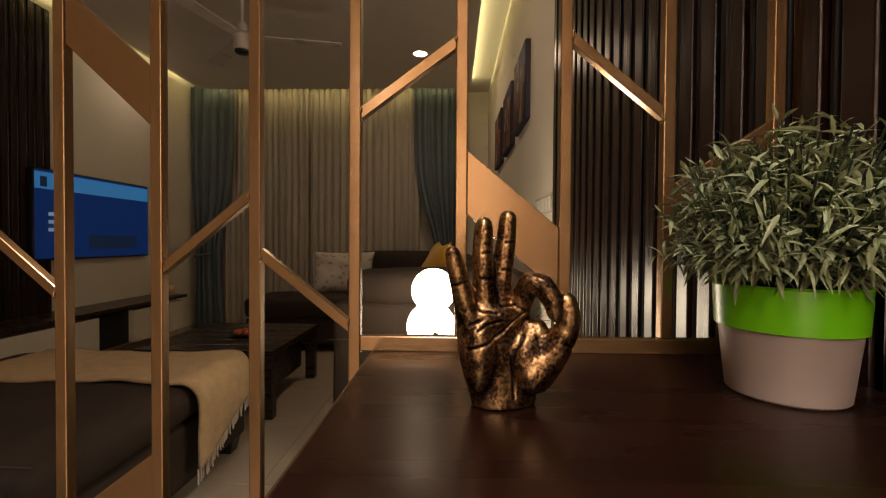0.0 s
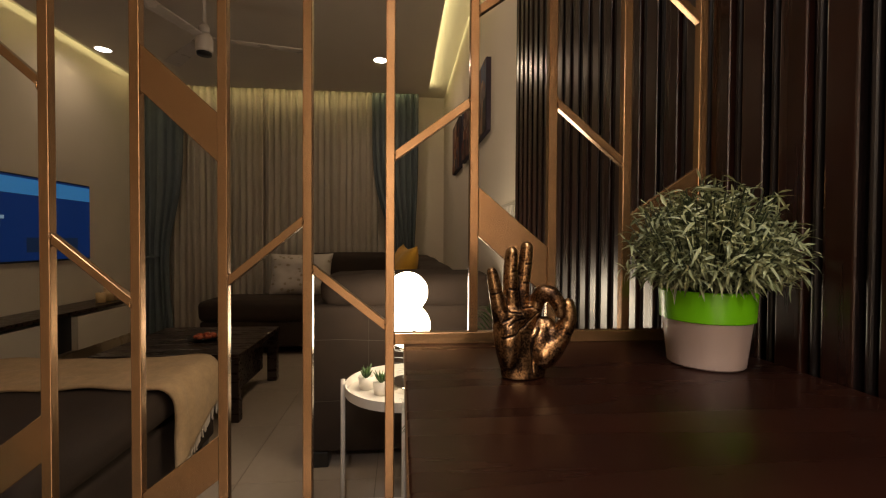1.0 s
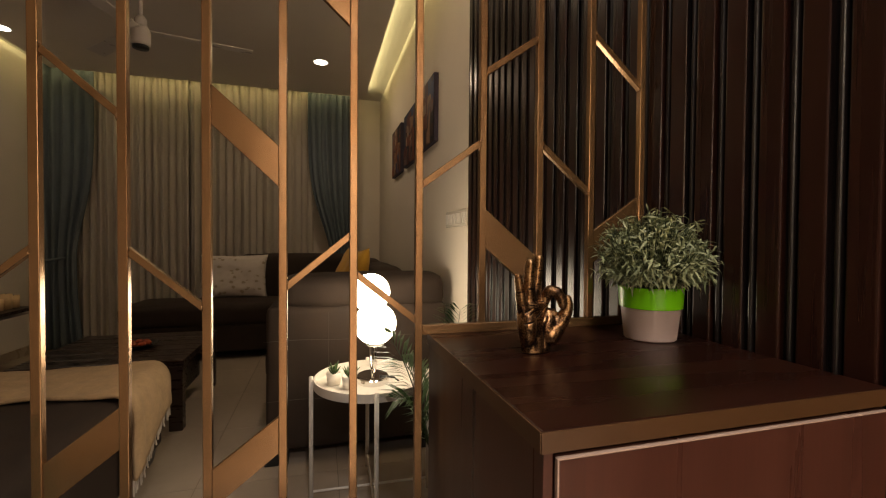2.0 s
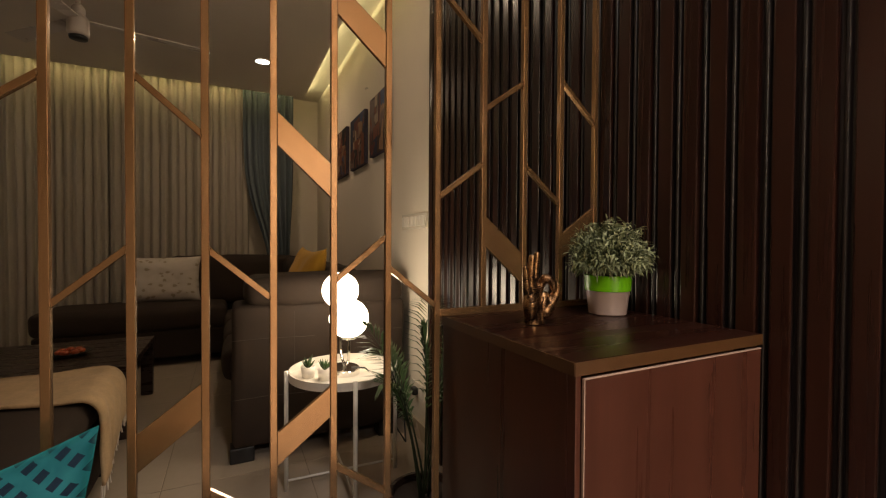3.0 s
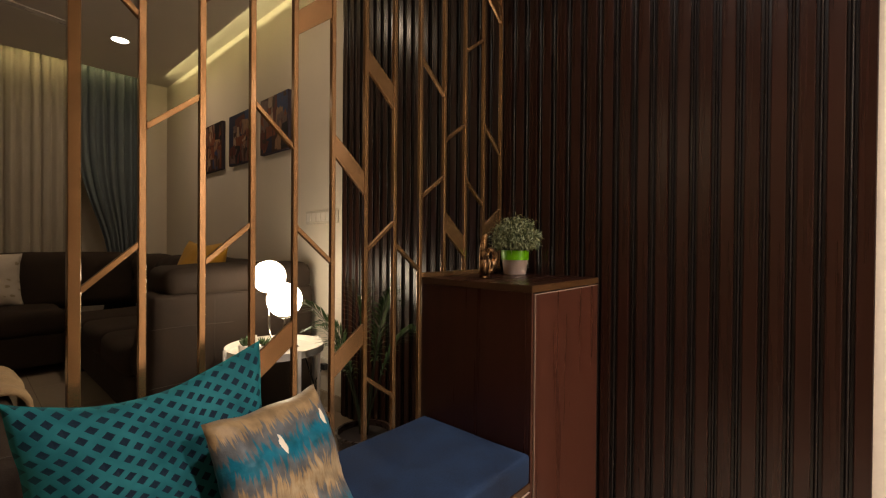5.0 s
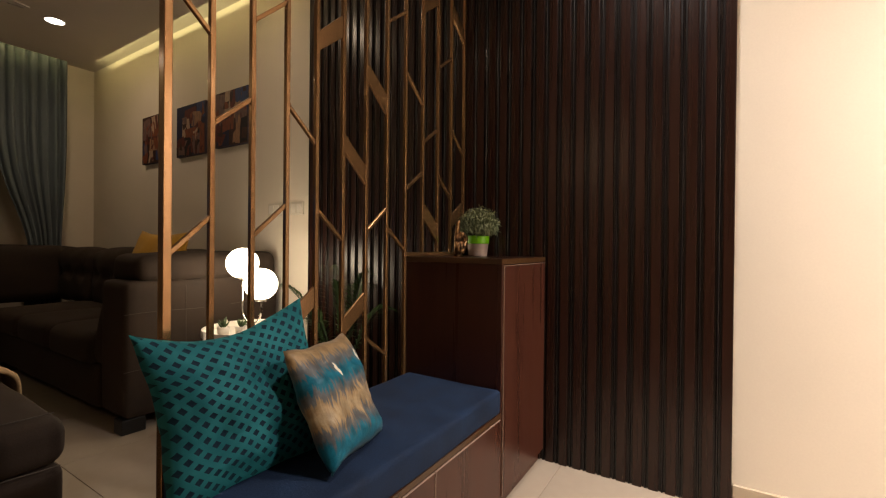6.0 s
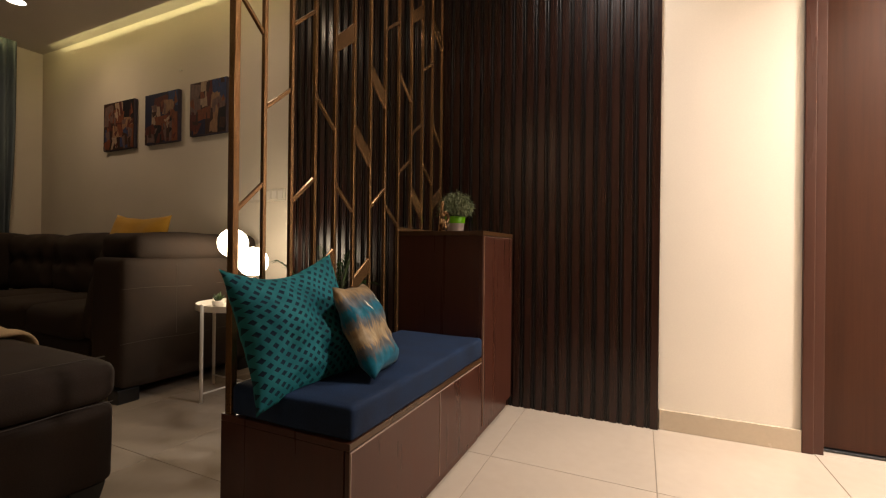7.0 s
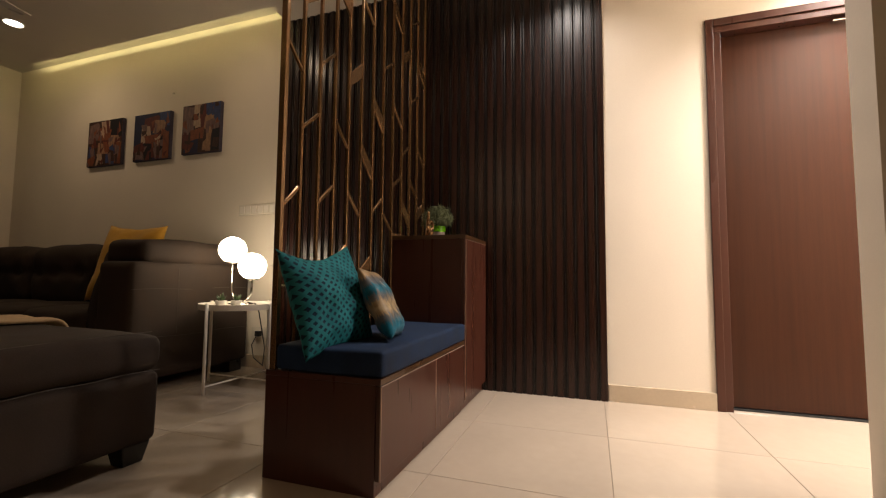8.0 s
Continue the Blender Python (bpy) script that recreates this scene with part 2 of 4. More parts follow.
def antique(name):
    """Cast metal: gold on the raised parts, dark patina in hollows and in fine blotches."""
    m = bpy.data.materials.new(name)
    m.use_nodes = True
    nt = m.node_tree
    p = nt.nodes["Principled BSDF"]
    p.inputs["Metallic"].default_value = 1.0
    geo = nt.nodes.new("ShaderNodeNewGeometry")
    tc = nt.nodes.new("ShaderNodeTexCoord")
    v = tc.outputs["Object"]
    worn = math_node(nt, "MULTIPLY_ADD", math_node(nt, "SUBTRACT", geo.outputs["Pointiness"], 0.5), 7.0, 0.5)
    worn = math_node(nt, "MULTIPLY_ADD", math_node(nt, "SUBTRACT", noise_node(nt, v, 60, 5), 0.5), 1.1, worn)
    grain = noise_node(nt, v, 420, 3)
    worn = math_node(nt, "MULTIPLY_ADD", math_node(nt, "SUBTRACT", grain, 0.5), 0.9, worn)
    col = ramp_node(nt, worn, [(0.20, (0.014, 0.009, 0.008)), (0.42, (0.075, 0.040, 0.022)), (0.62, (0.33, 0.185, 0.085)), (0.88, (0.62, 0.41, 0.21))])
    nt.links.new(col, p.inputs["Base Color"])
    ro = nt.nodes.new("ShaderNodeMapRange")
    ro.inputs["To Min"].default_value, ro.inputs["To Max"].default_value = 0.46, 0.27
    nt.links.new(worn, ro.inputs["Value"])
    nt.links.new(ro.outputs[0], p.inputs["Roughness"])
    bp = nt.nodes.new("ShaderNodeBump")
    bp.inputs["Strength"].default_value, bp.inputs["Distance"].default_value = 0.25, 0.0010
    nt.links.new(grain, bp.inputs["Height"])
    nt.links.new(bp.outputs[0], p.inputs["Normal"])
    return m


BRONZE = antique("antique_gold_cast")
VELVET = patterned("teal_cut_velvet", diamonds, 0.8, 0.25)
IKAT = patterned("ikat_silk", ikat, 0.42, 0.1)
SPRIG = patterned("sprigged_cotton", sprigs, 0.85, 0.1)


# ---- mesh helpers ----
def thing(name, base, label, category, group="", kind=""):
    ob = new(name)
    ob.location = base
    ob.empty_display_size = 0.05
    return tagged(ob, label, category, group, kind)


def part(name, bm, material, parent, label="", smooth=False):
    """Links a bmesh, drawn in world coordinates, as one mesh object under a thing or a part."""
    me = bpy.data.meshes.new(name)
    bm.normal_update()
    bm.to_mesh(me)
    bm.free()
    me.materials.append(material)
    if smooth:
        me.shade_smooth()
    ob = new(name, me)
    if parent:
        ob.parent = parent
        ob.matrix_parent_inverse = place(parent).inverted()
    if label:
        ob["label"] = label
    return ob


def place(ob):
    """World pose of a thing or part, built before the scene is evaluated."""
    m = ob.matrix_basis.copy()
    if ob.parent:
        m = place(ob.parent) @ ob.matrix_parent_inverse @ m
    return m


def box(x0, x1, y0, y1, z0, z1, bevel=0.0, seg=2, bm=None):
    own = bm is None
    bm = bm or bmesh.new()
    v = [bm.verts.new((x, y, z)) for x in (x0, x1) for y in (y0, y1) for z in (z0, z1)]
    f = [bm.faces.new([v[i] for i in q]) for q in ((0, 1, 3, 2), (4, 6, 7, 5), (0, 4, 5, 1), (2, 3, 7, 6), (0, 2, 6, 4), (1, 5, 7, 3))]
    if bevel:
        edges = list({e for k in f for e in k.edges})
        bmesh.ops.bevel(bm, geom=edges, offset=bevel, segments=seg, affect="EDGES", profile=0.5)
    return bm


def tube(points, radius, sides=10, bm=None, cap=True):
    """A round rod along a list of points; radius may be a list."""
    bm = bm or bmesh.new()
    pts = [Vector(p) for p in points]
    rad = radius if isinstance(radius, (list, tuple)) else [radius] * len(pts)
    rings, up = [], None
    for i, p in enumerate(pts):
        d = (pts[min(i + 1, len(pts) - 1)] - pts[max(i - 1, 0)]).normalized()
        if up is None:
            up = d.orthogonal().normalized()
        up = (up - d * up.dot(d)).normalized()
        side = d.cross(up)
        rings.append([bm.verts.new(p + (up * math.cos(a) + side * math.sin(a)) * rad[i]) for a in [2 * math.pi * k / sides for k in range(sides)]])
    for a, b in zip(rings, rings[1:]):
        for k in range(sides):
            bm.faces.new((a[k], a[(k + 1) % sides], b[(k + 1) % sides], b[k]))
    if cap:
        bm.faces.new(rings[0][::-1])
        bm.faces.new(rings[-1])
    return bm


def lathe(cx, cy, profile, sides=40, bm=None, sx=1.0, sy=1.0):
    """Turns a profile of (radius, z) round a vertical axis."""
    bm = bm or bmesh.new()
    rings = []
    for r, z in profile:
        if r < 1e-6:
            rings.append([bm.verts.new((cx, cy, z))])
        else:
            rings.append([bm.verts.new((cx + sx * r * math.cos(2 * math.pi * k / sides), cy + sy * r * math.sin(2 * math.pi * k / sides), z)) for k in range(sides)])
    for a, b in zip(rings, rings[1:]):
        for k in range(sides):
            q = (k + 1) % sides
            if len(a) == 1 and len(b) > 1:
                bm.faces.new((a[0], b[q], b[k]))
            elif len(b) == 1 and len(a) > 1:
                bm.faces.new((a[k], a[q], b[0]))
            elif len(a) > 1:
                bm.faces.new((a[k], a[q], b[q], b[k]))
    return bm


def soft_box(x0, x1, y0, y1, z0, z1, r=0.04, puff=0.0, rough=0.004, seed=0, n=14):
    """An upholstered block: rounded, slightly swollen and uneven."""
    bm = bmesh.new()
    cx, cy, cz = (x0 + x1) / 2, (y0 + y1) / 2, (z0 + z1) / 2
    hx, hy, hz = (x1 - x0) / 2, (y1 - y0) / 2, (z1 - z0) / 2
    r = min(r, hx, hy, hz)
    bmesh.ops.create_cube(bm, size=2)
    bmesh.ops.subdivide_edges(bm, edges=bm.edges[:], cuts=n, use_grid_fill=True)
    for v in bm.verts:
        q = []
        for c, h in zip(v.co, (hx, hy, hz)):
            # more rows near the edges, for the round
            s = math.copysign(1 - (1 - abs(c)) ** 1.6, c)
            q.append(s * h)
        p = Vector(q)
        inner = Vector([max(-(h - r), min(h - r, c)) for c, h in zip(p, (hx, hy, hz))])
        d = p - inner
        if d.length > 1e-9:
            p = inner + d.normalized() * min(d.length, r) if d.length > r else p
        u = Vector((p.x / hx, p.y / hy, p.z / hz))
        if puff:
            p.z += puff * (1 - u.x ** 2) * (1 - u.y ** 2) * (1 if p.z > 0 else 0)
            p.x += 0.5 * puff * u.x * (1 - u.z ** 2) * (1 - u.y ** 2)
            p.y += 0.5 * puff * u.y * (1 - u.z ** 2) * (1 - u.x ** 2)
        w = p + Vector((cx, cy, cz))
        k = noise.noise_vector(w * 5 + Vector((seed, seed * 2, 0)))
        v.co = w + k * rough
    return bm


def pillow(width, height, thick, m, seed=0, n=26, pinch=0.07, slump=0.0, crease=0.016, full=True):
    """A stuffed square cushion with pointed corners and UV on its faces; it lies in its own x and z, front to -y."""
    bm = bmesh.new()
    uvl = bm.loops.layers.uv.new("UVMap")
    grid = {}
    for side in (-1, 1):
        for i in range(n + 1):
            for j in range(n + 1):
                u, v = 2 * i / n - 1, 2 * j / n - 1
                edge = i in (0, n) or j in (0, n)
                if edge and side == 1:
                    grid[side, i, j] = grid[-1, i, j]
                    continue
                x = u * width / 2 * (1 - pinch * (1 - v * v))
                z = v * height / 2 * (1 - pinch * (1 - u * u))
                b = max(0, (1 - u ** 4) * (1 - v ** 4)) ** 0.6 if full else max(0, (1 - u * u) * (1 - v * v)) ** 0.55
                y = side * thick / 2 * b
                z -= slump * (1 - u * u) * (1 - 0.45 * u) * (v + 1) / 2
                w = noise.noise_vector(Vector((u * 2.2 + seed, v * 2.2, side * 0.4)))
                y += w.y * crease * b
                w2 = noise.noise(Vector((u * 7 + seed, v * 7, side)))
                y += w2 * 0.005 * b
                grid[side, i, j] = bm.verts.new(m @ Vector((x + w.x * 0.006, y, z + w.z * 0.5 * crease)))
        for i in range(n):
            for j in range(n):
                q = [(i, j), (i + 1, j), (i + 1, j + 1), (i, j + 1)]
                if side == 1:
                    q = q[::-1]
                f = bm.faces.new([grid[side, a, b] for a, b in q])
                for lp, (a, b) in zip(f.loops, q):
                    lp[uvl].uv = (a / n, b / n)
    return bm


# ---- large structure ----
def structure(name, bm, material, label, category):
    ob = part(name, bm, material, None)
    return tagged(ob, label, category, kind="structure")


floor = structure("floor", box(-6.85, 0.35, -4.65, 4.65, -0.12, -0.0025), GROUT, "beige polished tile floor with thin dark joints", "floor")

bm = box(WALL_X, 0.20, -4.65, -2.66, 0, SLAB)
box(WALL_X, 0.20, -2.66, -1.68, 2.10, SLAB, bm=bm)
box(WALL_X, 0.20, -1.68, 4.65, 0, SLAB, bm=bm)
wall_east = structure("wall_east", bm, PAINT, "cream painted plaster wall behind pictures and door", "wall")
structure("wall_behind_door", box(0.32, 0.35, -3.05, -1.4, 0, SLAB), PAINT, "plain cream wall closing the doorway", "wall")
wall_north = structure("wall_north", box(TV_X, WALL_X, WIN_Y, 4.65, 0, SLAB), PAINT, "cream painted wall behind the curtains", "wall")
wall_west = structure("wall_west", box(-3.42, TV_X, 0.80, 4.65, 0, SLAB), PAINT, "cream painted wall behind the television", "wall")
structure("wall_entry", box(-6.70, -1.0, -2.45, -2.30, 0, SLAB), PAINT, "plain cream wall behind the entrance", "wall")
structure("wall_corridor", box(-1.0, -0.86, -4.5, ENTRY_Y, 0, SLAB), PAINT, "cream painted wall end of the corridor beside the door", "wall")
# unseen dining space, added to hold the lamp that the panelling reflects
structure("wall_dining_unseen", box(-6.70, -3.42, 0.80, 0.95, 0, SLAB), PAINT, "plain cream wall of an assumed, unseen dining space", "wall")
structure("wall_far", box(-6.85, -6.70, -2.45, 0.95, 0, SLAB), PAINT, "plain cream wall at the end of the assumed, unseen dining space", "wall")
structure("wall_south", box(-1.0, WALL_X, -4.65, -4.5, 0, SLAB), PAINT, "plain cream wall end of the corridor", "wall")
structure("ceiling_slab", box(-6.85, 0.35, -4.65, 4.65, SLAB, SLAB + 0.15), CEIL, "pale painted ceiling slab above the coves", "ceiling")
bm = box(-3.06, -0.19, 1.15, 4.07, SOFFIT, SOFFIT + 0.04)
box(-3.06, WALL_X, -4.5, 1.15, SOFFIT, SOFFIT + 0.04, bm=bm)
box(-6.70, -3.06, -2.30, 0.80, SOFFIT, SOFFIT + 0.04, bm=bm)
box(-0.20, -0.19, 1.15, 4.07, SOFFIT + 0.04, SOFFIT + 0.046, bm=bm)
box(-3.06, -3.05, 1.15, 4.07, SOFFIT + 0.04, SOFFIT + 0.046, bm=bm)
box(-3.05, -0.20, 4.06, 4.07, SOFFIT + 0.04, SOFFIT + 0.057, bm=bm)
structure("ceiling", bm, CEIL, "dropped ceiling in warm grey with lit coves", "ceiling")

# skirting
bm = box(0.016, WALL_X, -1.655, -1.124, 0, 0.092, 0.002)
tagged(part("baseboard", bm, SKIRT, None), "beige tile skirting below the cream wall", "baseboard", kind="structure")
bm = box(0.016, WALL_X, 1.16, 4.49, 0, 0.092, 0.002)
tagged(part("baseboard", bm, SKIRT, None), "beige tile skirting behind the sofa", "baseboard", kind="structure")
bm = box(TV_X, TV_X + 0.014, 2.53, 4.49, 0, 0.092, 0.002)
tagged(part("baseboard", bm, SKIRT, None), "beige tile skirting below the television", "baseboard", kind="structure")

# door
door = thing("door_1", (0.1, -2.17, 0), "closed red-brown veneered door in a dark wooden frame", "door", kind="structure")
for y0, y1, st0, st1 in ((-1.694, -1.655, -1.730, -1.694), (-2.657, -2.618, -2.618, -2.582)):
    part("jamb", box(0.014, 0.198, y0, y1, 0, 2.122, 0.003), WOOD, door)
    part("stop", box(0.024, 0.190, st0, st1, 0, 2.046, 0.002), WOOD, door)
part("head", box(0.014, 0.198, -2.618, -1.694, 2.082, 2.122, 0.003), WOOD, door)
part("head_stop", box(0.024, 0.190, -2.618, -1.694, 2.046, 2.080, 0.002), WOOD, door)
part("leaf", box(0.086, 0.126, -2.580, -1.732, 0.014, 2.045, 0.002), DOORWOOD, door)
part("threshold", box(0.070, 0.13, -2.580, -1.732, 0, 0.010, 0.003), BLACK, door, "dark metal threshold strip")
part("closer_arm", box(0.050, 0.085, -2.42, -2.24, 2.026, 2.036, 0.003), CHROME, door, "small steel closer arm")

# ---- living room, built-in ----
# recessed downlights
def downlight(x, y):
    t = thing("downlight", (x, y, SOFFIT), "round white recessed ceiling downlight, lit", "downlight", "ceiling downlights")
    part("ring", lathe(x, y, [(0.068, SOFFIT), (0.068, SOFFIT - 0.004), (0.058, SOFFIT - 0.006), (0.056, SOFFIT - 0.001)], 32), WHITE, t, smooth=True)
    part("diffuser", lathe(x, y, [(0.0, SOFFIT - 0.003), (0.057, SOFFIT - 0.003)], 32), LIT, t, "glowing opal disc")


# the added corridor lamp gets a fixture as well
for x, y, watts, tone, cone in DOWNLIGHTS:
    downlight(x, y)

# curtains
def curtain(name, x0, x1, y, z0, z1, folds, amp, material, label, seed, tie=None):
    """A hanging cloth with folds; tie = (height, x where it gathers, share of the width left)."""
    bm = bmesh.new()
    nx, nz = folds * 10, 26
    rows = []
    for j in range(nz + 1):
        z = z0 + (z1 - z0) * j / nz
        row = []
        for i in range(nx + 1):
            u = i / nx
            x = x0 + (x1 - x0) * u
            a = amp * (0.8 + 0.5 * noise.noise(Vector((u * folds * 0.7, seed, 0))))
            ph = u * folds * 2 * math.pi + 1.4 * noise.noise(Vector((u * 5, seed + 3, z * 0.3)))
            yy = y + a * math.sin(ph) + 0.3 * a * math.sin(2.3 * ph + seed)
            if tie:
                zt, xt, keep = tie
                w = math.exp(-((z - zt) / 0.62) ** 2) if z > zt else math.exp(-((z - zt) / 1.3) ** 2)
                s = 1 - (1 - keep) * w
                x = xt + (x - xt) * s
            row.append(bm.verts.new((x + 0.004 * math.cos(ph), yy, z)))
        rows.append(row)
    for a, b in zip(rows, rows[1:]):
        for i in range(nx):
            bm.faces.new((a[i], a[i + 1], b[i + 1], b[i]))
    ob = part(name, bm, material, None, smooth=True)
    s = ob.modifiers.new("cloth", "SOLIDIFY")
    s.thickness = 0.003
    return tagged(ob, label, "curtain")


curtain("sheer_curtain", -2.95, -1.98, 4.28, 0.01, 2.72, 14, 0.022, SHEER, "drawn grey-beige sheer curtain hanging from the ceiling", 1)
curtain("sheer_curtain", -1.97, -0.74, 4.28, 0.01, 2.72, 16, 0.022, SHEER, "drawn grey-beige sheer curtain beside the teal drape", 7)
drape = curtain("drape", -0.80, -0.29, 4.20, 0.01, 2.72, 7, 0.03, TEAL, "teal drape tied back beside the picture wall", 3, (0.85, -0.36, 0.45))
drape2 = curtain("drape", -3.26, -2.78, 4.20, 0.01, 2.72, 5, 0.03, TEAL, "teal drape tied back beside the television wall", 5, (0.85, -3.12, 0.55))
for d, x, w in ((drape, -0.41, 0.14), (drape2, -3.12, 0.10)):
    part("tieback", tube([(x + w * math.cos(a), 4.20 + 0.05 * math.sin(a), 0.87 + 0.02 * math.cos(a)) for a in [2 * math.pi * k / 24 for k in range(25)]], 0.012), TEAL, d, smooth=True)

# pictures
def oil(name, colour):
    """Brushed oil paint: one pigment, streaked and mottled."""
    return mat(name, tuple(min(1, c * 1.25) for c in colour), 0.6, spec=0.2, other=tuple(c * 0.45 for c in colour), scale=30, stretch=(1, 1.6, 0.6), bump=0.3, bump_scale=150)


OILS = [oil("oil_" + n, c) for n, c in (("umber", (0.050, 0.022, 0.016)), ("black", (0.012, 0.010, 0.014)), ("maroon", (0.105, 0.026, 0.020)), ("rust", (0.19, 0.058, 0.028)),
                                        ("sand", (0.29, 0.165, 0.095)), ("cream", (0.38, 0.265, 0.185)), ("rose_grey", (0.16, 0.098, 0.085)), ("blue", (0.035, 0.052, 0.13)), ("navy", (0.018, 0.022, 0.055)))]
CANVAS = mat("canvas_edge", (0.045, 0.035, 0.055), 0.7, vary=0.3, scale=12)


def picture(y0, y1, z0, z1, ground, blocks, label):
    """A stretched canvas; blocks: paint, then left, low, right and high edges as shares of the canvas."""
    t = thing("picture", (WALL_X, (y0 + y1) / 2, z0), label, "picture", "three canvases in a row")
    part("canvas", box(0.001, WALL_X, y0, y1, z0, z1, 0.003), CANVAS, t)
    rng = random.Random(len(blocks))
    bm = bmesh.new()
    w, h = y1 - y0 - 0.006, z1 - z0 - 0.006
    for k, (paint, l, b, r, u) in enumerate([(ground, 0, 0, 1, 1)] + blocks):
        # each block is a few overlapping strokes, a little askew
        strokes = 1 if k == 0 else 6
        for n in range(strokes):
            j = [0.0 if k == 0 else rng.uniform(-0.05, 0.05) for q in range(8)]
            if n > 2:
                # loose later strokes cover only part of the block
                cu, cv, hw, hh = rng.uniform(l, r), rng.uniform(b, u), rng.uniform(0.02, 0.07), rng.uniform(0.03, 0.14)
                l1, r1, b1, u1 = cu - hw, cu + hw, cv - hh, cv + hh
                hue = rng.choice((paint, 0, 2, 3, 6))
            else:
                l1, r1, b1, u1, hue = l, r, b, u, paint
            c = [(l1 + j[0], b1 + j[1]), (r1 + j[2], b1 + j[3]), (r1 + j[4], u1 + j[5]), (l1 + j[6], u1 + j[7])]
            d = 0.0006 + 0.00003 * (k * 6 + n)
            f = bm.faces.new([bm.verts.new((-d, y1 - 0.003 - w * min(1, max(0, p)), z0 + 0.003 + h * min(1, max(0, q)))) for p, q in c])
            f.material_index = hue
    ob = part("paint", bm, OILS[0], t, "abstract blocks of maroon, sand and blue paint")
    for m in OILS[1:]:
        ob.data.materials.append(m)
    tagged(ob, kind="stuff")


picture(1.779, 2.19, 1.69, 2.104, 0, [(7, .66, .55, 1, 1), (6, .05, .35, .3, .95), (8, .08, 0, .4, .3), (5, .33, .55, .5, 1), (2, .5, .42, .64, .95), (3, .2, .3, .6, .48),
                                      (4, .6, .08, .8, .74), (6, .76, .45, .95, .62), (1, .82, .03, 1, .42), (2, 0, .1, .2, .4)], "square abstract canvas in browns and blue on the cream wall")
picture(2.33, 2.76, 1.675, 2.09, 8, [(7, .74, .72, 1, 1), (2, .3, .66, .7, .9), (5, .2, .4, .46, .72), (4, .58, .58, .86, .8), (3, .34, .34, .82, .5), (1, .28, 0, .54, .32),
                                     (2, .54, .04, .72, .42), (6, 0, .05, .28, .26), (2, .02, .22, .3, .36), (1, .76, .04, .84, .56), (3, .86, .02, .97, .6), (5, .64, .3, .72, .48)],
        "square abstract canvas in dark reds and sand on the cream wall")
picture(2.91, 3.36, 1.672, 2.095, 0, [(1, .66, .64, 1, 1), (6, .05, .56, .32, .92), (2, .15, .44, .6, .6), (3, .34, .58, .66, .8), (5, .42, .7, .6, .95), (4, .66, .4, .95, .6), (7, .58, .04, .78, .4),
                                      (3, .84, .03, .97, .45), (5, .3, .04, .46, .3), (7, .05, .2, .24, .42), (4, .34, .3, .58, .48), (3, .02, .02, .2, .2)],
        "square abstract canvas in maroon, sand and black on the cream wall")

# switches and socket
sw = thing("switch_plate", (WALL_X, 1.39, 1.15), "white switch plate with a row of rockers on the wall", "switch")
part("plate", box(0.020, WALL_X, 1.21, 1.57, 1.155, 1.24, 0.003), GLOSSWHITE, sw)
for k in range(6):
    part("rocker", box(0.014, 0.020, 1.225 + k * 0.057, 1.268 + k * 0.057, 1.17, 1.225, 0.002), WHITE, sw)
so = thing("wall_socket", (WALL_X, 1.33, 0.22), "white wall socket with a black plug beside the side table", "socket")
part("plate", box(0.020, WALL_X, 1.24, 1.40, 0.215, 0.30, 0.003), GLOSSWHITE, so)
part("plug", box(-0.012, 0.020, 1.30, 1.345, 0.235, 0.275, 0.006), BLACK, so, "black plug")
cable = part("power_cable", tube([(-0.01, 1.32, 0.25), (-0.05, 1.33, 0.18), (-0.06, 1.30, 0.09), (-0.10, 1.18, 0.05), (-0.2, 1.08, 0.2), (-0.30, 1.05, 0.45), (-0.36, 1.03, 0.505), (-0.42, 1.03, 0.515)], 0.004, 6), BLACK, None, smooth=True)
tagged(cable, "black lamp cable running from the socket to the table", "cable")
hook = part("wall_hook", tube([(0.028, 2.33, 2.245), (0.012, 2.33, 2.245), (0.008, 2.33, 2.235)], 0.006, 8), GLOSSWHITE, None)
tagged(hook, "small white hook on the wall above the canvases", "hook")

# ceiling fan
FX, FY = -1.643, 2.08
fan = thing("ceiling_fan", (FX, FY, SOFFIT), "white three-blade ceiling fan at rest", "ceiling fan")
part("rod", tube([(FX, FY, SOFFIT), (FX, FY, 2.30)], 0.011), FANWHITE, fan, smooth=True)
part("canopy", lathe(FX, FY, [(0.0, SOFFIT), (0.05, SOFFIT), (0.045, SOFFIT - 0.05), (0.018, SOFFIT - 0.08), (0.0, SOFFIT - 0.08)], 28), FANWHITE, fan, smooth=True)
part("coupler", lathe(FX, FY, [(0.0, 2.345), (0.016, 2.345), (0.030, 2.325), (0.032, 2.285), (0.0, 2.285)], 28), FANWHITE, fan, smooth=True)
part("motor", lathe(FX, FY, [(0.0, 2.284), (0.034, 2.284), (0.046, 2.268), (0.049, 2.25), (0.049, 2.19), (0.046, 2.176), (0.0, 2.175)], 32), FANWHITE, fan, smooth=True)
part("motor_cap", lathe(FX, FY, [(0.0, 2.160), (0.040, 2.160), (0.043, 2.174), (0.0, 2.174)], 32), BLACK, fan, "dark motor cap", smooth=True)
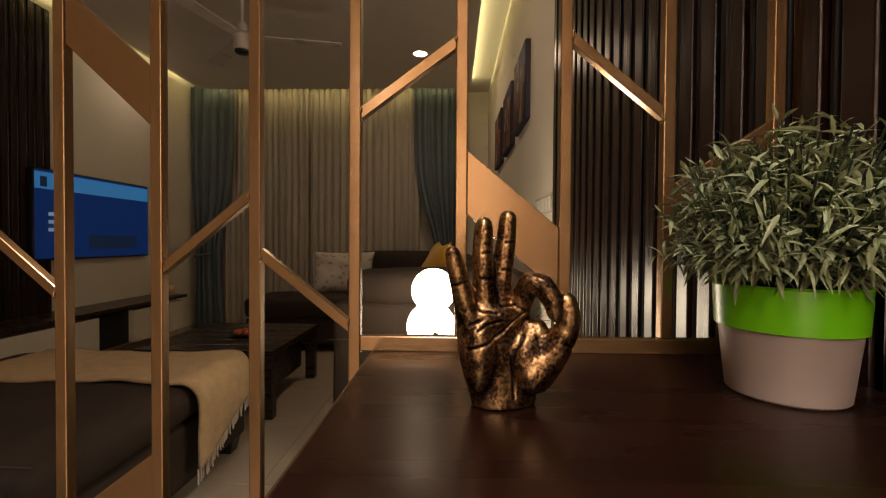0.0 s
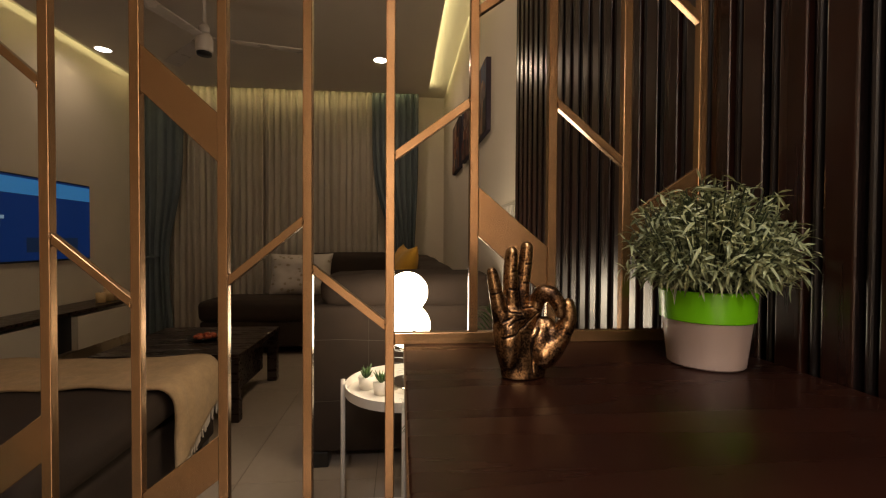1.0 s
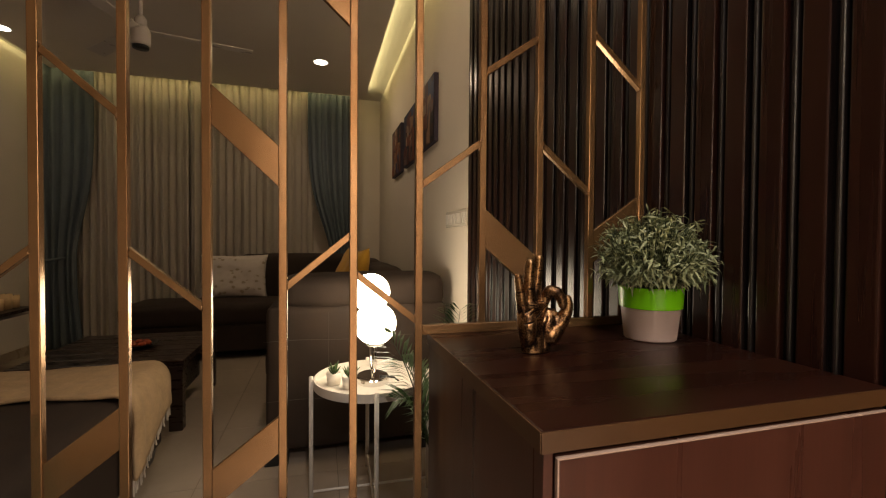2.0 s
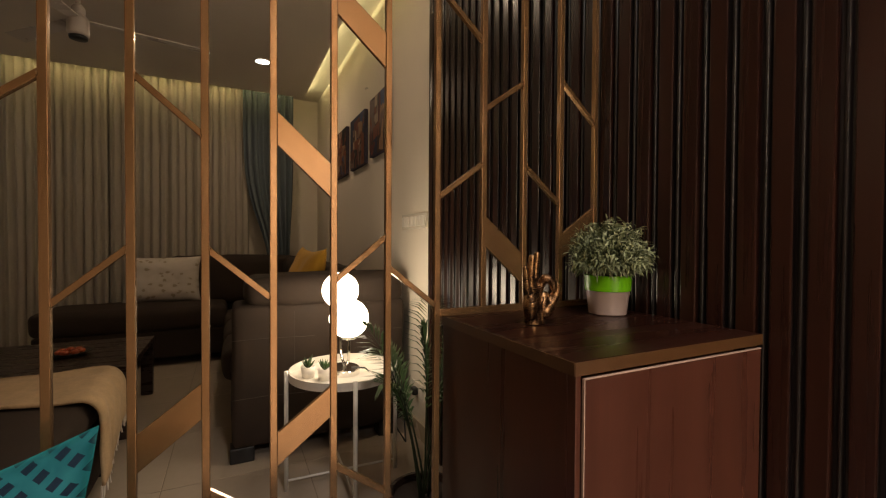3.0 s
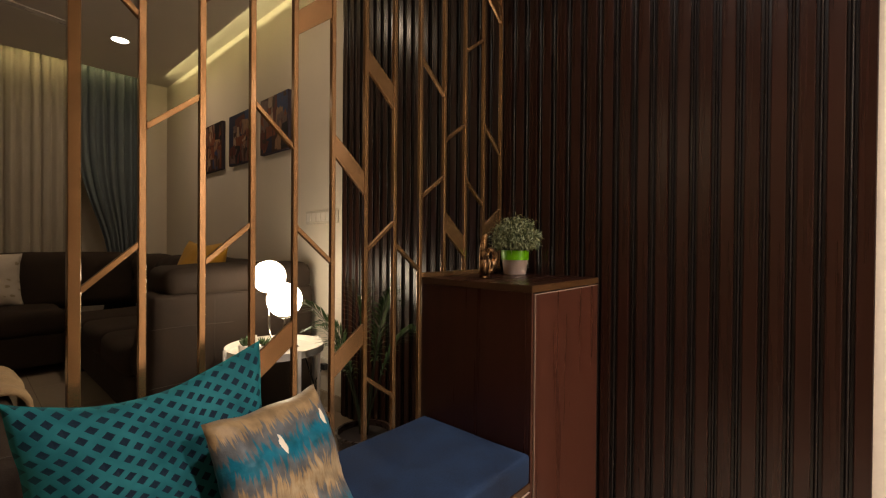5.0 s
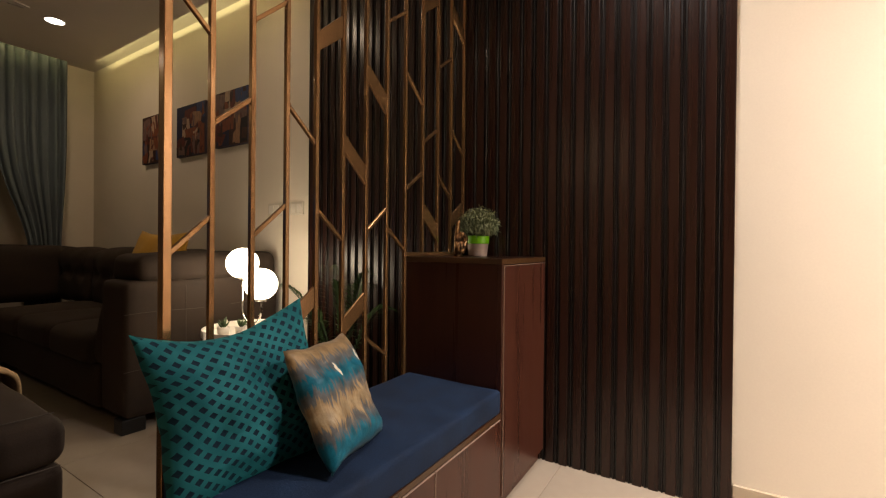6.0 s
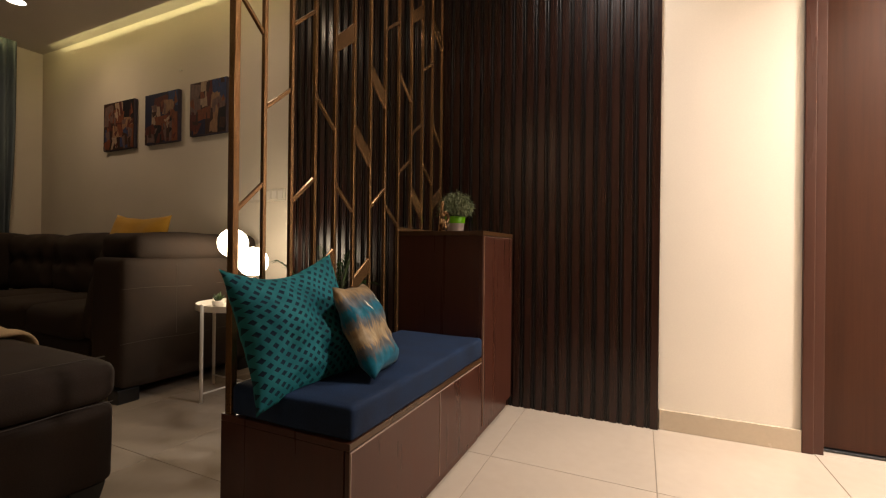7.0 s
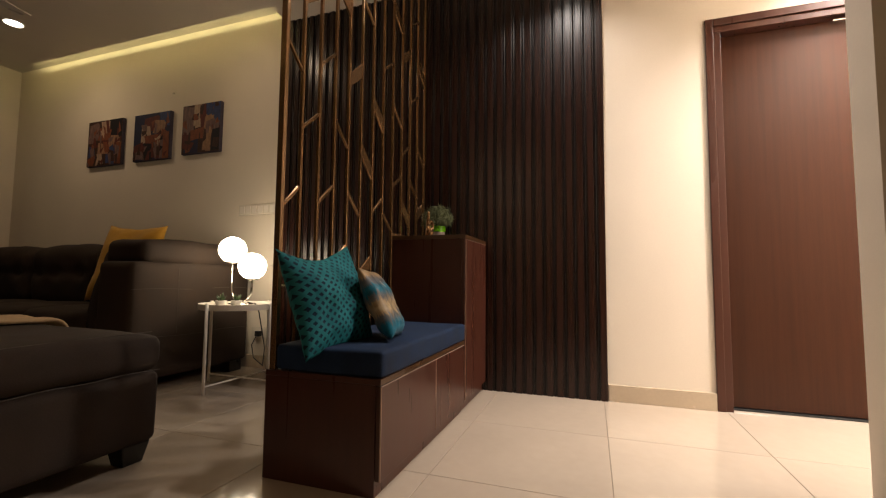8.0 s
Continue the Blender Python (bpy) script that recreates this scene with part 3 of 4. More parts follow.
for k in range(3):
    m = Matrix.Translation((FX, FY, 2.262)) @ Matrix.Rotation(math.radians(13 + 120 * k), 4, "Z") @ Matrix.Rotation(math.radians(8), 4, "X")
    bm = box(0.045, 0.58, -0.05, 0.05, -0.003, 0.003, 0.002)
    for v in bm.verts:
        if v.co.x < 0.3:
            v.co.y *= 0.6
    bmesh.ops.transform(bm, matrix=m, verts=bm.verts)
    part("blade", bm, FANWHITE, fan)

# television side
tv = thing("television", (-3.2, 2.9, 0.89), "flat black television showing a blue menu on the wall", "television")
part("case", box(-3.262, -3.202, 2.35, 3.452, 0.885, 1.525, 0.006), BLACK, tv)
SCREEN = glow("screen_blue", (0.004, 0.032, 0.17), 0.3)
BAND = glow("screen_light_blue", (0.05, 0.26, 0.62), 0.32)
TEXT = glow("screen_text", (0.30, 0.45, 0.65), 0.3)
DIM = glow("screen_dim", (0.010, 0.025, 0.07), 0.3)
part("screen", box(-3.202, -3.2, 2.36, 3.442, 0.90, 1.515), SCREEN, tv, "dark blue lit screen")
part("menu_band", box(-3.2, -3.199, 2.36, 3.442, 1.385, 1.50), BAND, tv, "pale blue menu strip")
part("picture_area", box(-3.2, -3.1992, 2.80, 3.30, 0.96, 1.07), DIM, tv)
part("badge", box(-3.1992, -3.198, 2.40, 2.45, 1.40, 1.47, 0.0), DIM, tv)
for k in range(3):
    part("text_bar", box(-3.2, -3.199, 2.46, 2.62 - 0.03 * k, 1.20 - k * 0.055, 1.225 - k * 0.055), TEXT, tv, "pale bar of text")

con = thing("media_console", (-3.1, 2.75, 0.18), "low wall-hung console with dark top and white drawers", "console")
part("top", box(TV_X + 0.002, -2.94, 1.6, 3.62, 0.485, 0.512, 0.003), DARKWOOD, con, "dark wooden top")
part("niche", box(TV_X + 0.002, -3.0, 2.60, 2.94, 0.20, 0.484, 0.002), BLACK, con, "black open niche")
part("drawer_front", box(-3.2, -2.955, 1.62, 2.597, 0.20, 0.46, 0.004), GLOSSWHITE, con)
part("drawer_front", box(-3.2, -2.955, 2.943, 3.60, 0.20, 0.46, 0.004), GLOSSWHITE, con)
for k, (y, h) in enumerate(((3.36, 0.085), (3.46, 0.12), (3.55, 0.10))):
    c = thing("candle", (-3.06, y, 0.512), "ivory pillar candle on the console", "candle", "candles on the console")
    part("wax", lathe(-3.06, y, [(0.0, 0.513), (0.036, 0.513), (0.037, 0.513 + h), (0.03, 0.51 + h), (0.0, 0.508 + h)], 24), IVORY, c, smooth=True)
    part("wick", tube([(-3.06, y, 0.505 + h), (-3.06, y, 0.52 + h)], 0.0015, 6), BLACK, c)

# sofa along the picture wall and under the window
def tufted(bm, y0):
    """Draws in a row of stitched dimples, joined by shallow seams, across the front of a back cushion."""
    for v in bm.verts:
        if v.co.x < -0.26:
            d = min(math.hypot(v.co.y - y0 - u, v.co.z - 0.70) for u in (0.12, 0.37, 0.62))
            v.co.x += 0.030 * math.exp(-(d / 0.05) ** 2) + 0.012 * math.exp(-((v.co.z - 0.70) / 0.025) ** 2)
    return bm


sofa = thing("sectional_sofa", (-0.5, 2.6, 0), "dark brown-grey fabric corner sofa with stitched panels", "sofa")
part("base", soft_box(-0.91, -0.03, 1.71, 4.10, 0.07, 0.31, 0.02, seed=1), SOFA, sofa, smooth=True)
part("end_panel", soft_box(-0.905, -0.025, 1.39, 1.69, 0.07, 0.765, 0.035, rough=0.005, seed=2), SOFA, sofa, smooth=True)
part("end_bolster", soft_box(-0.845, -0.03, 1.396, 1.74, 0.742, 0.900, 0.055, puff=0.015, rough=0.014, seed=3), SOFA, sofa, "rounded bolster along the top", smooth=True)
bm = soft_box(-0.91, -0.36, 1.66, 1.80, 0.30, 0.86, 0.06, puff=0.02, rough=0.014, seed=4)
for v in bm.verts:
    if v.co.x < -0.6:
        v.co.x += 0.24 * max(0.0, v.co.z - 0.42)
part("end_cushion", bm, SOFA, sofa, smooth=True)
for k in range(3):
    part("seat_cushion", soft_box(-0.95, -0.33, 1.74 + k * 0.575, 2.305 + k * 0.575, 0.30, 0.47, 0.05, puff=0.02, rough=0.008, seed=5 + k), SOFA, sofa, smooth=True)
    part("back_cushion", tufted(soft_box(-0.42, -0.14, 1.78 + k * 0.76, 2.52 + k * 0.76, 0.44, 0.90, 0.08, puff=0.03, rough=0.014, seed=9 + k, n=26), 1.78 + k * 0.76), SOFA, sofa, smooth=True)
part("back_frame", soft_box(-0.20, -0.025, 1.70, 4.13, 0.07, 0.80, 0.03, seed=12), SOFA, sofa, smooth=True)
part("chaise_base", soft_box(-2.30, -0.92, 3.47, 4.10, 0.07, 0.31, 0.02, seed=13), SOFA, sofa, smooth=True)
part("chaise_cushion", soft_box(-2.32, -0.95, 3.45, 4.05, 0.30, 0.50, 0.06, puff=0.02, rough=0.01, seed=14), SOFA, sofa, smooth=True)
part("chaise_back", soft_box(-1.45, -0.22, 3.93, 4.14, 0.45, 0.92, 0.07, puff=0.02, rough=0.014, seed=15), SOFA, sofa, smooth=True)
for x, y in ((-0.86, 1.45), (-0.12, 1.45), (-0.86, 3.4), (-2.22, 3.52), (-2.22, 4.0)):
    part("foot", box(x - 0.055, x + 0.055, y - 0.045, y + 0.045, 0.0, 0.075, 0.006), BLACK, sofa)
for z in (0.315, 0.60):
    part("stitching", tube([(-0.915 + 0.03 * k, 1.3885 + 0.004 * noise.noise(Vector((k * 0.4, z, 0))), z + 0.004 * math.sin(k * 0.35)) for k in range(30)], 0.0009, 5), STITCH, sofa, "pale contrast stitching")
part("stitching", tube([(-0.62, 1.3875, 0.33 + 0.05 * k) for k in range(9)], 0.0007, 5), STITCH, sofa)

pil = part("sofa_pillow", pillow(0.62, 0.44, 0.15, pose(-1.48, 3.86, 0.715, -14, 0, 2), 2), SPRIG, None, smooth=True)
tagged(pil, "off-white pillow with small sprigs leaning on the sofa", "pillow")
pil = part("sofa_pillow", pillow(0.48, 0.56, 0.14, pose(-0.50, 2.03, 0.772, -17, 0, -80), 8, pinch=0.10), YELLOW, None, smooth=True)
tagged(pil, "mustard yellow cushion leaning in the sofa corner", "pillow")

# ottoman with throw
ott = thing("ottoman", (-1.9, 1.07, 0), "large dark fabric ottoman with pale stitching", "ottoman")
part("base", soft_box(-2.55, -1.405, 0.50, 1.64, 0.07, 0.325, 0.03, rough=0.004, seed=21), SOFA, ott, smooth=True)
part("cushion", soft_box(-2.56, -1.395, 0.492, 1.65, 0.322, 0.467, 0.055, puff=0.016, rough=0.006, seed=22), SOFA, ott, smooth=True)
for x, y in ((-1.475, 0.56), (-2.47, 0.56), (-1.475, 1.58), (-2.47, 1.58)):
    bm = box(x - 0.05, x + 0.05, y - 0.045, y + 0.045, 0, 0.075, 0.005)
    for v in bm.verts:
        if v.co.z < 0.03:
            v.co.x, v.co.y = x + (v.co.x - x) * 0.72, y + (v.co.y - y) * 0.72
    part("foot", bm, BLACK, ott)
part("stitching", tube([(-2.53 + 0.037 * k, 0.493, 0.332 + 0.002 * math.sin(k)) for k in range(31)], 0.0015, 5), STITCH, ott, "pale contrast stitching")
part("stitching", tube([(-2.53 + 0.037 * k, 0.545 + 0.002 * math.sin(k), 0.4665) for k in range(31)], 0.0015, 5), STITCH, ott)

# knitted throw over the far edge of the ottoman, hanging over its end
bm = bmesh.new()
rows = []
for i in range(61):
    row = []
    for j in range(15):
        hang = 0.26 - 0.16 * j / 14
        s = i / 60 * (1.05 + hang)
        y = 1.13 + 0.44 * j / 14 + 0.02 * noise.noise(Vector((s * 3, j * 0.1, 2)))
        if s < 0.94:
            x, z = -2.36 + s, 0.484
        elif s < 1.05:
            a = (s - 0.94) / 0.11 * math.pi / 2
            x, z = -1.42 + 0.06 * math.sin(a), 0.484 - 0.07 * (1 - math.cos(a))
        else:
            x, z = -1.36 + 0.04 * (s - 1.05), 0.414 - (s - 1.05)
        w = noise.noise(Vector((s * 5, j * 0.35, 0)))
        row.append(bm.verts.new((x + 0.02 * abs(w) * (1 if s > 1 else 0.2), y + 0.02 * w, z + 0.010 * w)))
    rows.append(row)
ends = [v.co.copy() for v in rows[-1]]
for a, b in zip(rows, rows[1:]):
    for j in range(14):
        bm.faces.new((a[j], a[j + 1], b[j + 1], b[j]))
throw = thing("throw_blanket", (-1.8, 1.5, 0.48), "beige knitted throw with cream fringe over the ottoman", "blanket")
ob = part("knit", bm, KNIT, throw, smooth=True)
ob.modifiers.new("cloth", "SOLIDIFY").thickness = 0.012
bm = bmesh.new()
for j in range(43):
    u = j / 42 * 14
    k = min(13, int(u))
    p = ends[k].lerp(ends[k + 1], u - k)
    w = noise.noise(Vector((j * 0.9, 3, 1)))
    tube([p, p + Vector((0.004 * w, 0.006 * w, -0.03)), p + Vector((0.012 * w, 0.012 * w, -0.06))], 0.0035, 5, bm)
part("fringe", bm, FRINGE, throw, "cream tassels")

# coffee table
ct = thing("coffee_table", (-1.8, 2.36, 0), "low espresso wooden coffee table with slatted top", "coffee table")
for k in range(6):
    part("top_board", box(-2.22, -1.40, 1.95 + k * 0.139, 2.083 + k * 0.139, 0.365, 0.40, 0.004), DARKWOOD, ct)
part("body", box(-2.14, -1.50, 2.05, 2.70, 0.10, 0.364, 0.004), DARKWOOD, ct)
for x in (-2.19, -1.44):
    for y in (1.98, 2.74):
        part("leg", box(x - 0.035, x + 0.035, y - 0.03, y + 0.03, 0, 0.364, 0.004), DARKWOOD, ct)
dish = thing("dish", (-1.76, 2.35, 0.40), "shallow dark dish with orange-red pieces on the coffee table", "dish")
part("bowl", lathe(-1.76, 2.35, [(0.0, 0.402), (0.06, 0.402), (0.11, 0.425), (0.105, 0.425), (0.055, 0.408), (0.0, 0.408)], 28), BLACK, dish, smooth=True)
for k in range(7):
    a = k * 0.9
    part("piece", lathe(-1.76 + 0.05 * math.cos(a), 2.35 + 0.05 * math.sin(a), [(0.0, 0.412), (0.02, 0.416), (0.024, 0.428), (0.012, 0.438), (0.0, 0.44)], 12), RED, dish, smooth=True)

# side table with lamp and succulents
TX, TY, TZ = -0.45, 1.06, 0.485
st = thing("side_table", (TX, TY, 0), "round white metal tray table on four thin legs", "side table")
part("tray", lathe(TX, TY, [(0.0, TZ), (0.228, TZ), (0.232, TZ + 0.028), (0.236, TZ + 0.028), (0.236, TZ - 0.006), (0.0, TZ - 0.006)], 48), WHITE, st, smooth=False)
for k in range(4):
    a = math.radians(178 + 75) + math.radians(90) * k + math.radians(-75)
    x, y = TX + 0.245 * math.cos(a), TY + 0.245 * math.sin(a)
    part("leg", tube([(x, y, 0), (x, y, TZ + 0.036)], 0.009, 12), WHITE, st, smooth=True)
for k in range(2):
    a = math.radians(178) + math.radians(90) * k
    c, s = 0.245 * math.cos(a), 0.245 * math.sin(a)
    part("crossbar", tube([(TX - c, TY - s, 0.045 + 0.008 * k), (TX + c, TY + s, 0.045 + 0.008 * k)], 0.005, 8), WHITE, st)

lampo = thing("table_lamp", (-0.445, 1.064, TZ), "chrome table lamp with two lit opal globes", "table lamp")
part("base", lathe(-0.445, 1.064, [(0.0, TZ + 0.001), (0.085, TZ + 0.001), (0.085, TZ + 0.022), (0.08, TZ + 0.026), (0.0, TZ + 0.026)], 40, sx=0.8), CHROME, lampo, smooth=False)
stem = [(-0.445, 1.146, 0.775), (-0.445, 1.146, 0.62)] + [(-0.445, 1.064 + 0.082 * math.cos(a), 0.60 - 0.075 * math.sin(a)) for a in [math.pi * k / 12 for k in range(1, 12)]] + [(-0.445, 0.982, 0.62), (-0.445, 0.982, 0.67)]
part("stem", tube(stem, 0.0065, 12), CHROME, lampo, smooth=True)
part("post", tube([(-0.445, 1.064, TZ + 0.02), (-0.445, 1.064, 0.53)], 0.007, 12), CHROME, lampo, smooth=True)
for y, z in ((1.146, 0.851), (0.982, 0.745)):
    a0 = math.radians(-62)
    prof = [(0.0, z + 0.084 * math.sin(a0))] + [(0.084 * math.cos(a), z + 0.084 * math.sin(a)) for a in [a0 + (math.pi / 2 - a0) * k / 18 for k in range(18)]] + [(0.0, z + 0.084)]
    part("globe", lathe(-0.445, y, prof, 36), GLOBE, lampo, "glowing opal glass globe", smooth=True)
    part("collar", lathe(-0.445, y, [(0.0, z - 0.088), (0.032, z - 0.088), (0.036, z - 0.0745), (0.0, z - 0.0745)], 28), CHROME, lampo, smooth=True)


def succulent(x, y, seed):
    t = thing("succulent", (x, y, TZ), "small green succulent in a white pot on the tray", "plant", "succulents on the tray")
    part("pot", lathe(x, y, [(0.0, TZ + 0.001), (0.026, TZ + 0.001), (0.031, TZ + 0.05), (0.028, TZ + 0.05), (0.026, TZ + 0.042), (0.0, TZ + 0.042)], 28), WHITE, t, smooth=True)
    rng = random.Random(seed)
    for k in range(16):
        a, tilt, ln = k * 2.4, rng.uniform(0.25, 0.9), rng.uniform(0.035, 0.055)
        d = Vector((math.cos(a) * math.sin(tilt), math.sin(a) * math.sin(tilt), math.cos(tilt)))
        p = Vector((x, y, TZ + 0.042))
        part("leaf", tube([p, p + d * ln * 0.5, p + d * ln + Vector((0, 0, 0.006))], [0.004, 0.005, 0.0008], 6), PALM, t, smooth=True)


succulent(-0.605, 1.06, 1)
succulent(-0.545, 1.00, 2)

# palm in a dark pot behind the screen
palm = thing("potted_palm", (-0.255, 0.585, 0), "green parlour palm in a dark brown pot on the floor", "plant")
part("pot", lathe(-0.255, 0.585, [(0.0, 0.002), (0.10, 0.002), (0.13, 0.14), (0.135, 0.15), (0.122, 0.15), (0.118, 0.12), (0.0, 0.12)], 40), DARKWOOD, palm, smooth=False)
part("soil", lathe(-0.255, 0.585, [(0.0, 0.126), (0.117, 0.124)], 28), SOIL, palm)
rng = random.Random(12)
TIPS = [(-0.43, 0.78, 0.74), (-0.41, 0.60, 0.57), (-0.20, 0.48, 0.80), (-0.12, 0.54, 0.78), (-0.06, 0.64, 0.72), (-0.36, 0.80, 0.62), (-0.15, 0.78, 0.82), (-0.25, 0.62, 0.74), (-0.09, 0.44, 0.62), (-0.38, 0.70, 0.66)]
for tip in TIPS:
    b = Vector((-0.255 + rng.uniform(-0.03, 0.03), 0.585 + rng.uniform(-0.03, 0.03), 0.12))
    e = Vector(tip)
    mid = b.lerp(e, 0.45) + Vector((0, 0, 0.26))
    pts = [(1 - u) ** 2 * b + 2 * u * (1 - u) * mid + u * u * e for u in [k / 14 for k in range(15)]]
    stalk = part("frond", tube(pts, [0.0045 - 0.00026 * k for k in range(15)], 6), STEM, palm, smooth=True)
    bm = bmesh.new()
    for k in range(5, 15):
        for f in (0.0, 0.5):
            p = pts[k] if f == 0 or k == 14 else pts[k].lerp(pts[k + 1], 0.5)
            d = (pts[min(k + 1, 14)] - pts[k - 1]).normalized()
            sd = d.cross(Vector((0, 0, 1))).normalized()
            ln = 0.12 * math.sin(math.pi * (k - 3.5 + f) / 13) + 0.03
            for s in (-1, 1):
                q = (d * 0.75 + sd * s * 0.8 + Vector((rng.uniform(-.1, .1), rng.uniform(-.1, .1), -0.12))).normalized()
                w = q.cross(Vector((0, 0, 1))).normalized() * 0.0052
                m1, m2 = p + q * ln * 0.45 + Vector((0, 0, 0.006)), p + q * ln - Vector((0, 0, 0.025))
                v = [bm.verts.new(c) for c in (p, m1 + w, m2, m1 - w)]
                bm.faces.new((v[0], v[1], v[3]))
                bm.faces.new((v[1], v[2], v[3]))
    tagged(part("foliage", bm, PALM, stalk), kind="stuff")

# ---- entrance: bench, cabinet, screen ----
BX0, BX1, BF, BB = -1.397, -0.466, -0.421, 0.022
bench = thing("storage_bench", (-0.93, -0.2, 0), "dark walnut storage bench with two drawer fronts", "bench")
part("end_panel", box(BX0, BX0 + 0.020, BF + 0.0195, BB, 0, 0.3420, 0.0015), WOOD, bench)
sb = part("seat_board", box(BX0, BX1, BF + 0.004, BB, 0.3425, 0.361, 0.0015), WOOD, bench)
part("edge_band", box(BX0 + 0.001, BX1, BF + 0.002, BF + 0.0042, 0.3430, 0.3605), BAND_WOOD, sb, "golden brown edge band")
part("back_panel", box(BX0 + 0.020, BX1, BB - 0.016, BB - 0.001, 0.0, 0.339, 0.001), WOOD, bench)
part("plinth", box(BX0 + 0.020, BX1, BF + 0.020, BF + 0.036, 0, 0.055, 0.001), WOOD, bench)
for x0, x1 in ((BX0 + 0.003, -0.897), (-0.893, BX1 - 0.004)):
    d = part("drawer_front", box(x0, x1, BF, BF + 0.018, 0.050, 0.3385, 0.0012), WOOD, bench)
    part("edge_band", box(x0, x1, BF - 0.0008, BF + 0.004, 0.3375, 0.3391), EDGE, d, "pale edge band")
    part("edge_band", box(x0 - 0.001, x0 + 0.0012, BF - 0.0008, BF + 0.004, 0.050, 0.3385), EDGE, d)
part("carcass", box(BX0 + 0.0205, BX1, BF + 0.0365, BB - 0.0165, 0.03, 0.3420), BLACK, bench)

bm = soft_box(BX0 + 0.004, BX1 - 0.004, BF - 0.002, -0.013, 0.3615, 0.447, 0.014, puff=0.004, rough=0.003, seed=31, n=22)
cu = part("bench_cushion", bm, NAVY, None, smooth=True)
tagged(cu, "navy blue velvet seat cushion on the bench", "cushion")

cab = thing("tall_cabinet", (-0.24, -0.2, 0), "dark walnut shoe cabinet with one flush door", "cabinet")
part("body", box(-0.463, -0.006, BF + 0.0215, 0.012, 0.058, 0.8905, 0.0015), WOOD, cab)
part("plinth", box(-0.455, -0.006, BF + 0.024, 0.0, 0, 0.058), WOOD, cab)
cd = part("door", box(-0.450, -0.010, BF - 0.0010, BF + 0.0210, 0.056, 0.886, 0.0015), WOOD, cab)
part("edge_band", box(-0.450, -0.010, BF - 0.0018, BF + 0.003, 0.8848, 0.8864), EDGE, cd, "pale edge band")
part("edge_band", box(-0.4512, -0.4495, BF - 0.0018, BF + 0.003, 0.056, 0.886), EDGE, cd)
part("side_stile", box(-0.463, -0.453, BF + 0.003, BF + 0.0210, 0.058, 0.8905, 0.001), WOOD, cab)
wt = part("worktop", box(-0.4655, -0.002, BF + 0.002, 0.013, 0.8905, 0.9115, 0.002), WOODTOP, cab)
part("edge_band", box(-0.466, -0.002, BF + 0.0005, BF + 0.0022, 0.8912, 0.9108), BAND_WOOD, wt, "golden brown edge band")
part("edge_band", box(-0.4670, -0.4653, BF + 0.002, 0.012, 0.8912, 0.9108), BAND_WOOD, wt)

# cushions on the bench
cz = part("throw_pillow", pillow(0.405, 0.385, 0.165, pose(-1.275, -0.143, 0.604, -18, -4, -3), 4, n=34, pinch=0.10, slump=0.03, crease=0.024, full=False), VELVET, None, smooth=True)
tagged(cz, "teal velvet cushion with dark cut diamonds on the bench", "pillow", "cushions on the bench")
cz = part("throw_pillow", pillow(0.278, 0.288, 0.085, pose(-1.106, -0.268, 0.580, -27, 3, 17), 9, pinch=0.05), IKAT, None, smooth=True)
tagged(cz, "gold and turquoise ikat cushion leaning on the teal one", "pillow", "cushions on the bench")

# metal screen
screen = thing("divider_screen", (-0.7, 0.0, 0.361), "bronze-gold metal room divider with slanted bars and plates", "room divider")
POSTS = [-0.010, -0.131, -0.247, -0.365, -0.487, -0.603, -0.718, -0.832, -0.946, -1.056, -1.167, -1.278, -1.385]
PW, PD = 0.0067, 0.0066
for k, x in enumerate(POSTS):
    z0 = 0.929 if k < 4 else 0.3605
    if k == 12:
        part("end_post", box(x - 0.008, x + 0.011, -0.012, 0.012, z0, SOFFIT, 0.0015), GOLD, screen)
    else:
        part("post", box(x - PW, x + PW, -PD, PD, z0, SOFFIT, 0.0012), GOLD, screen)
part("cabinet_rail", box(POSTS[4] + PW, -0.002, -PD, PD, 0.9115, 0.929, 0.0012), GOLD, screen)
BARS = {0: [(1.50, 1.407)], 1: [(1.27, 1.185), (1.76, 1.837), (2.256, 2.338)], 2: [(1.40, 1.475)], 3: [(1.185, 1.265), (1.652, 1.56)],
        4: [(1.022, 0.94), (1.809, 1.89), (2.33, 2.25)], 5: [(1.005, 1.09), (0.62, 0.545)], 6: [(2.05, 1.985)], 7: [(1.063, 0.975), (0.622, 0.545)],
        8: [(1.358, 1.272)], 9: [(0.98, 1.066), (1.56, 1.652)], 10: [(1.256, 1.34)], 11: [(0.928, 1.017), (1.56, 1.475)]}
PLATES = {0: [(1.04, 1.105, 1.112, 1.178), (2.03, 2.10, 1.95, 2.02)], 2: [(1.07, 1.143, 0.98, 1.055), (1.95, 2.012, 2.032, 2.096)],
          3: [(2.19, 2.26, 2.12, 2.19)], 5: [(1.54, 1.605, 1.45, 1.524)], 6: [(1.265, 1.329, 1.17, 1.238), (0.647, 0.711, 0.725, 0.787)],
          7: [(1.562, 1.625, 1.645, 1.72)], 8: [(0.684, 0.75, 0.76, 0.825), (1.96, 2.03, 1.89, 1.96)], 10: [(1.75, 1.815, 1.83, 1.90)]}


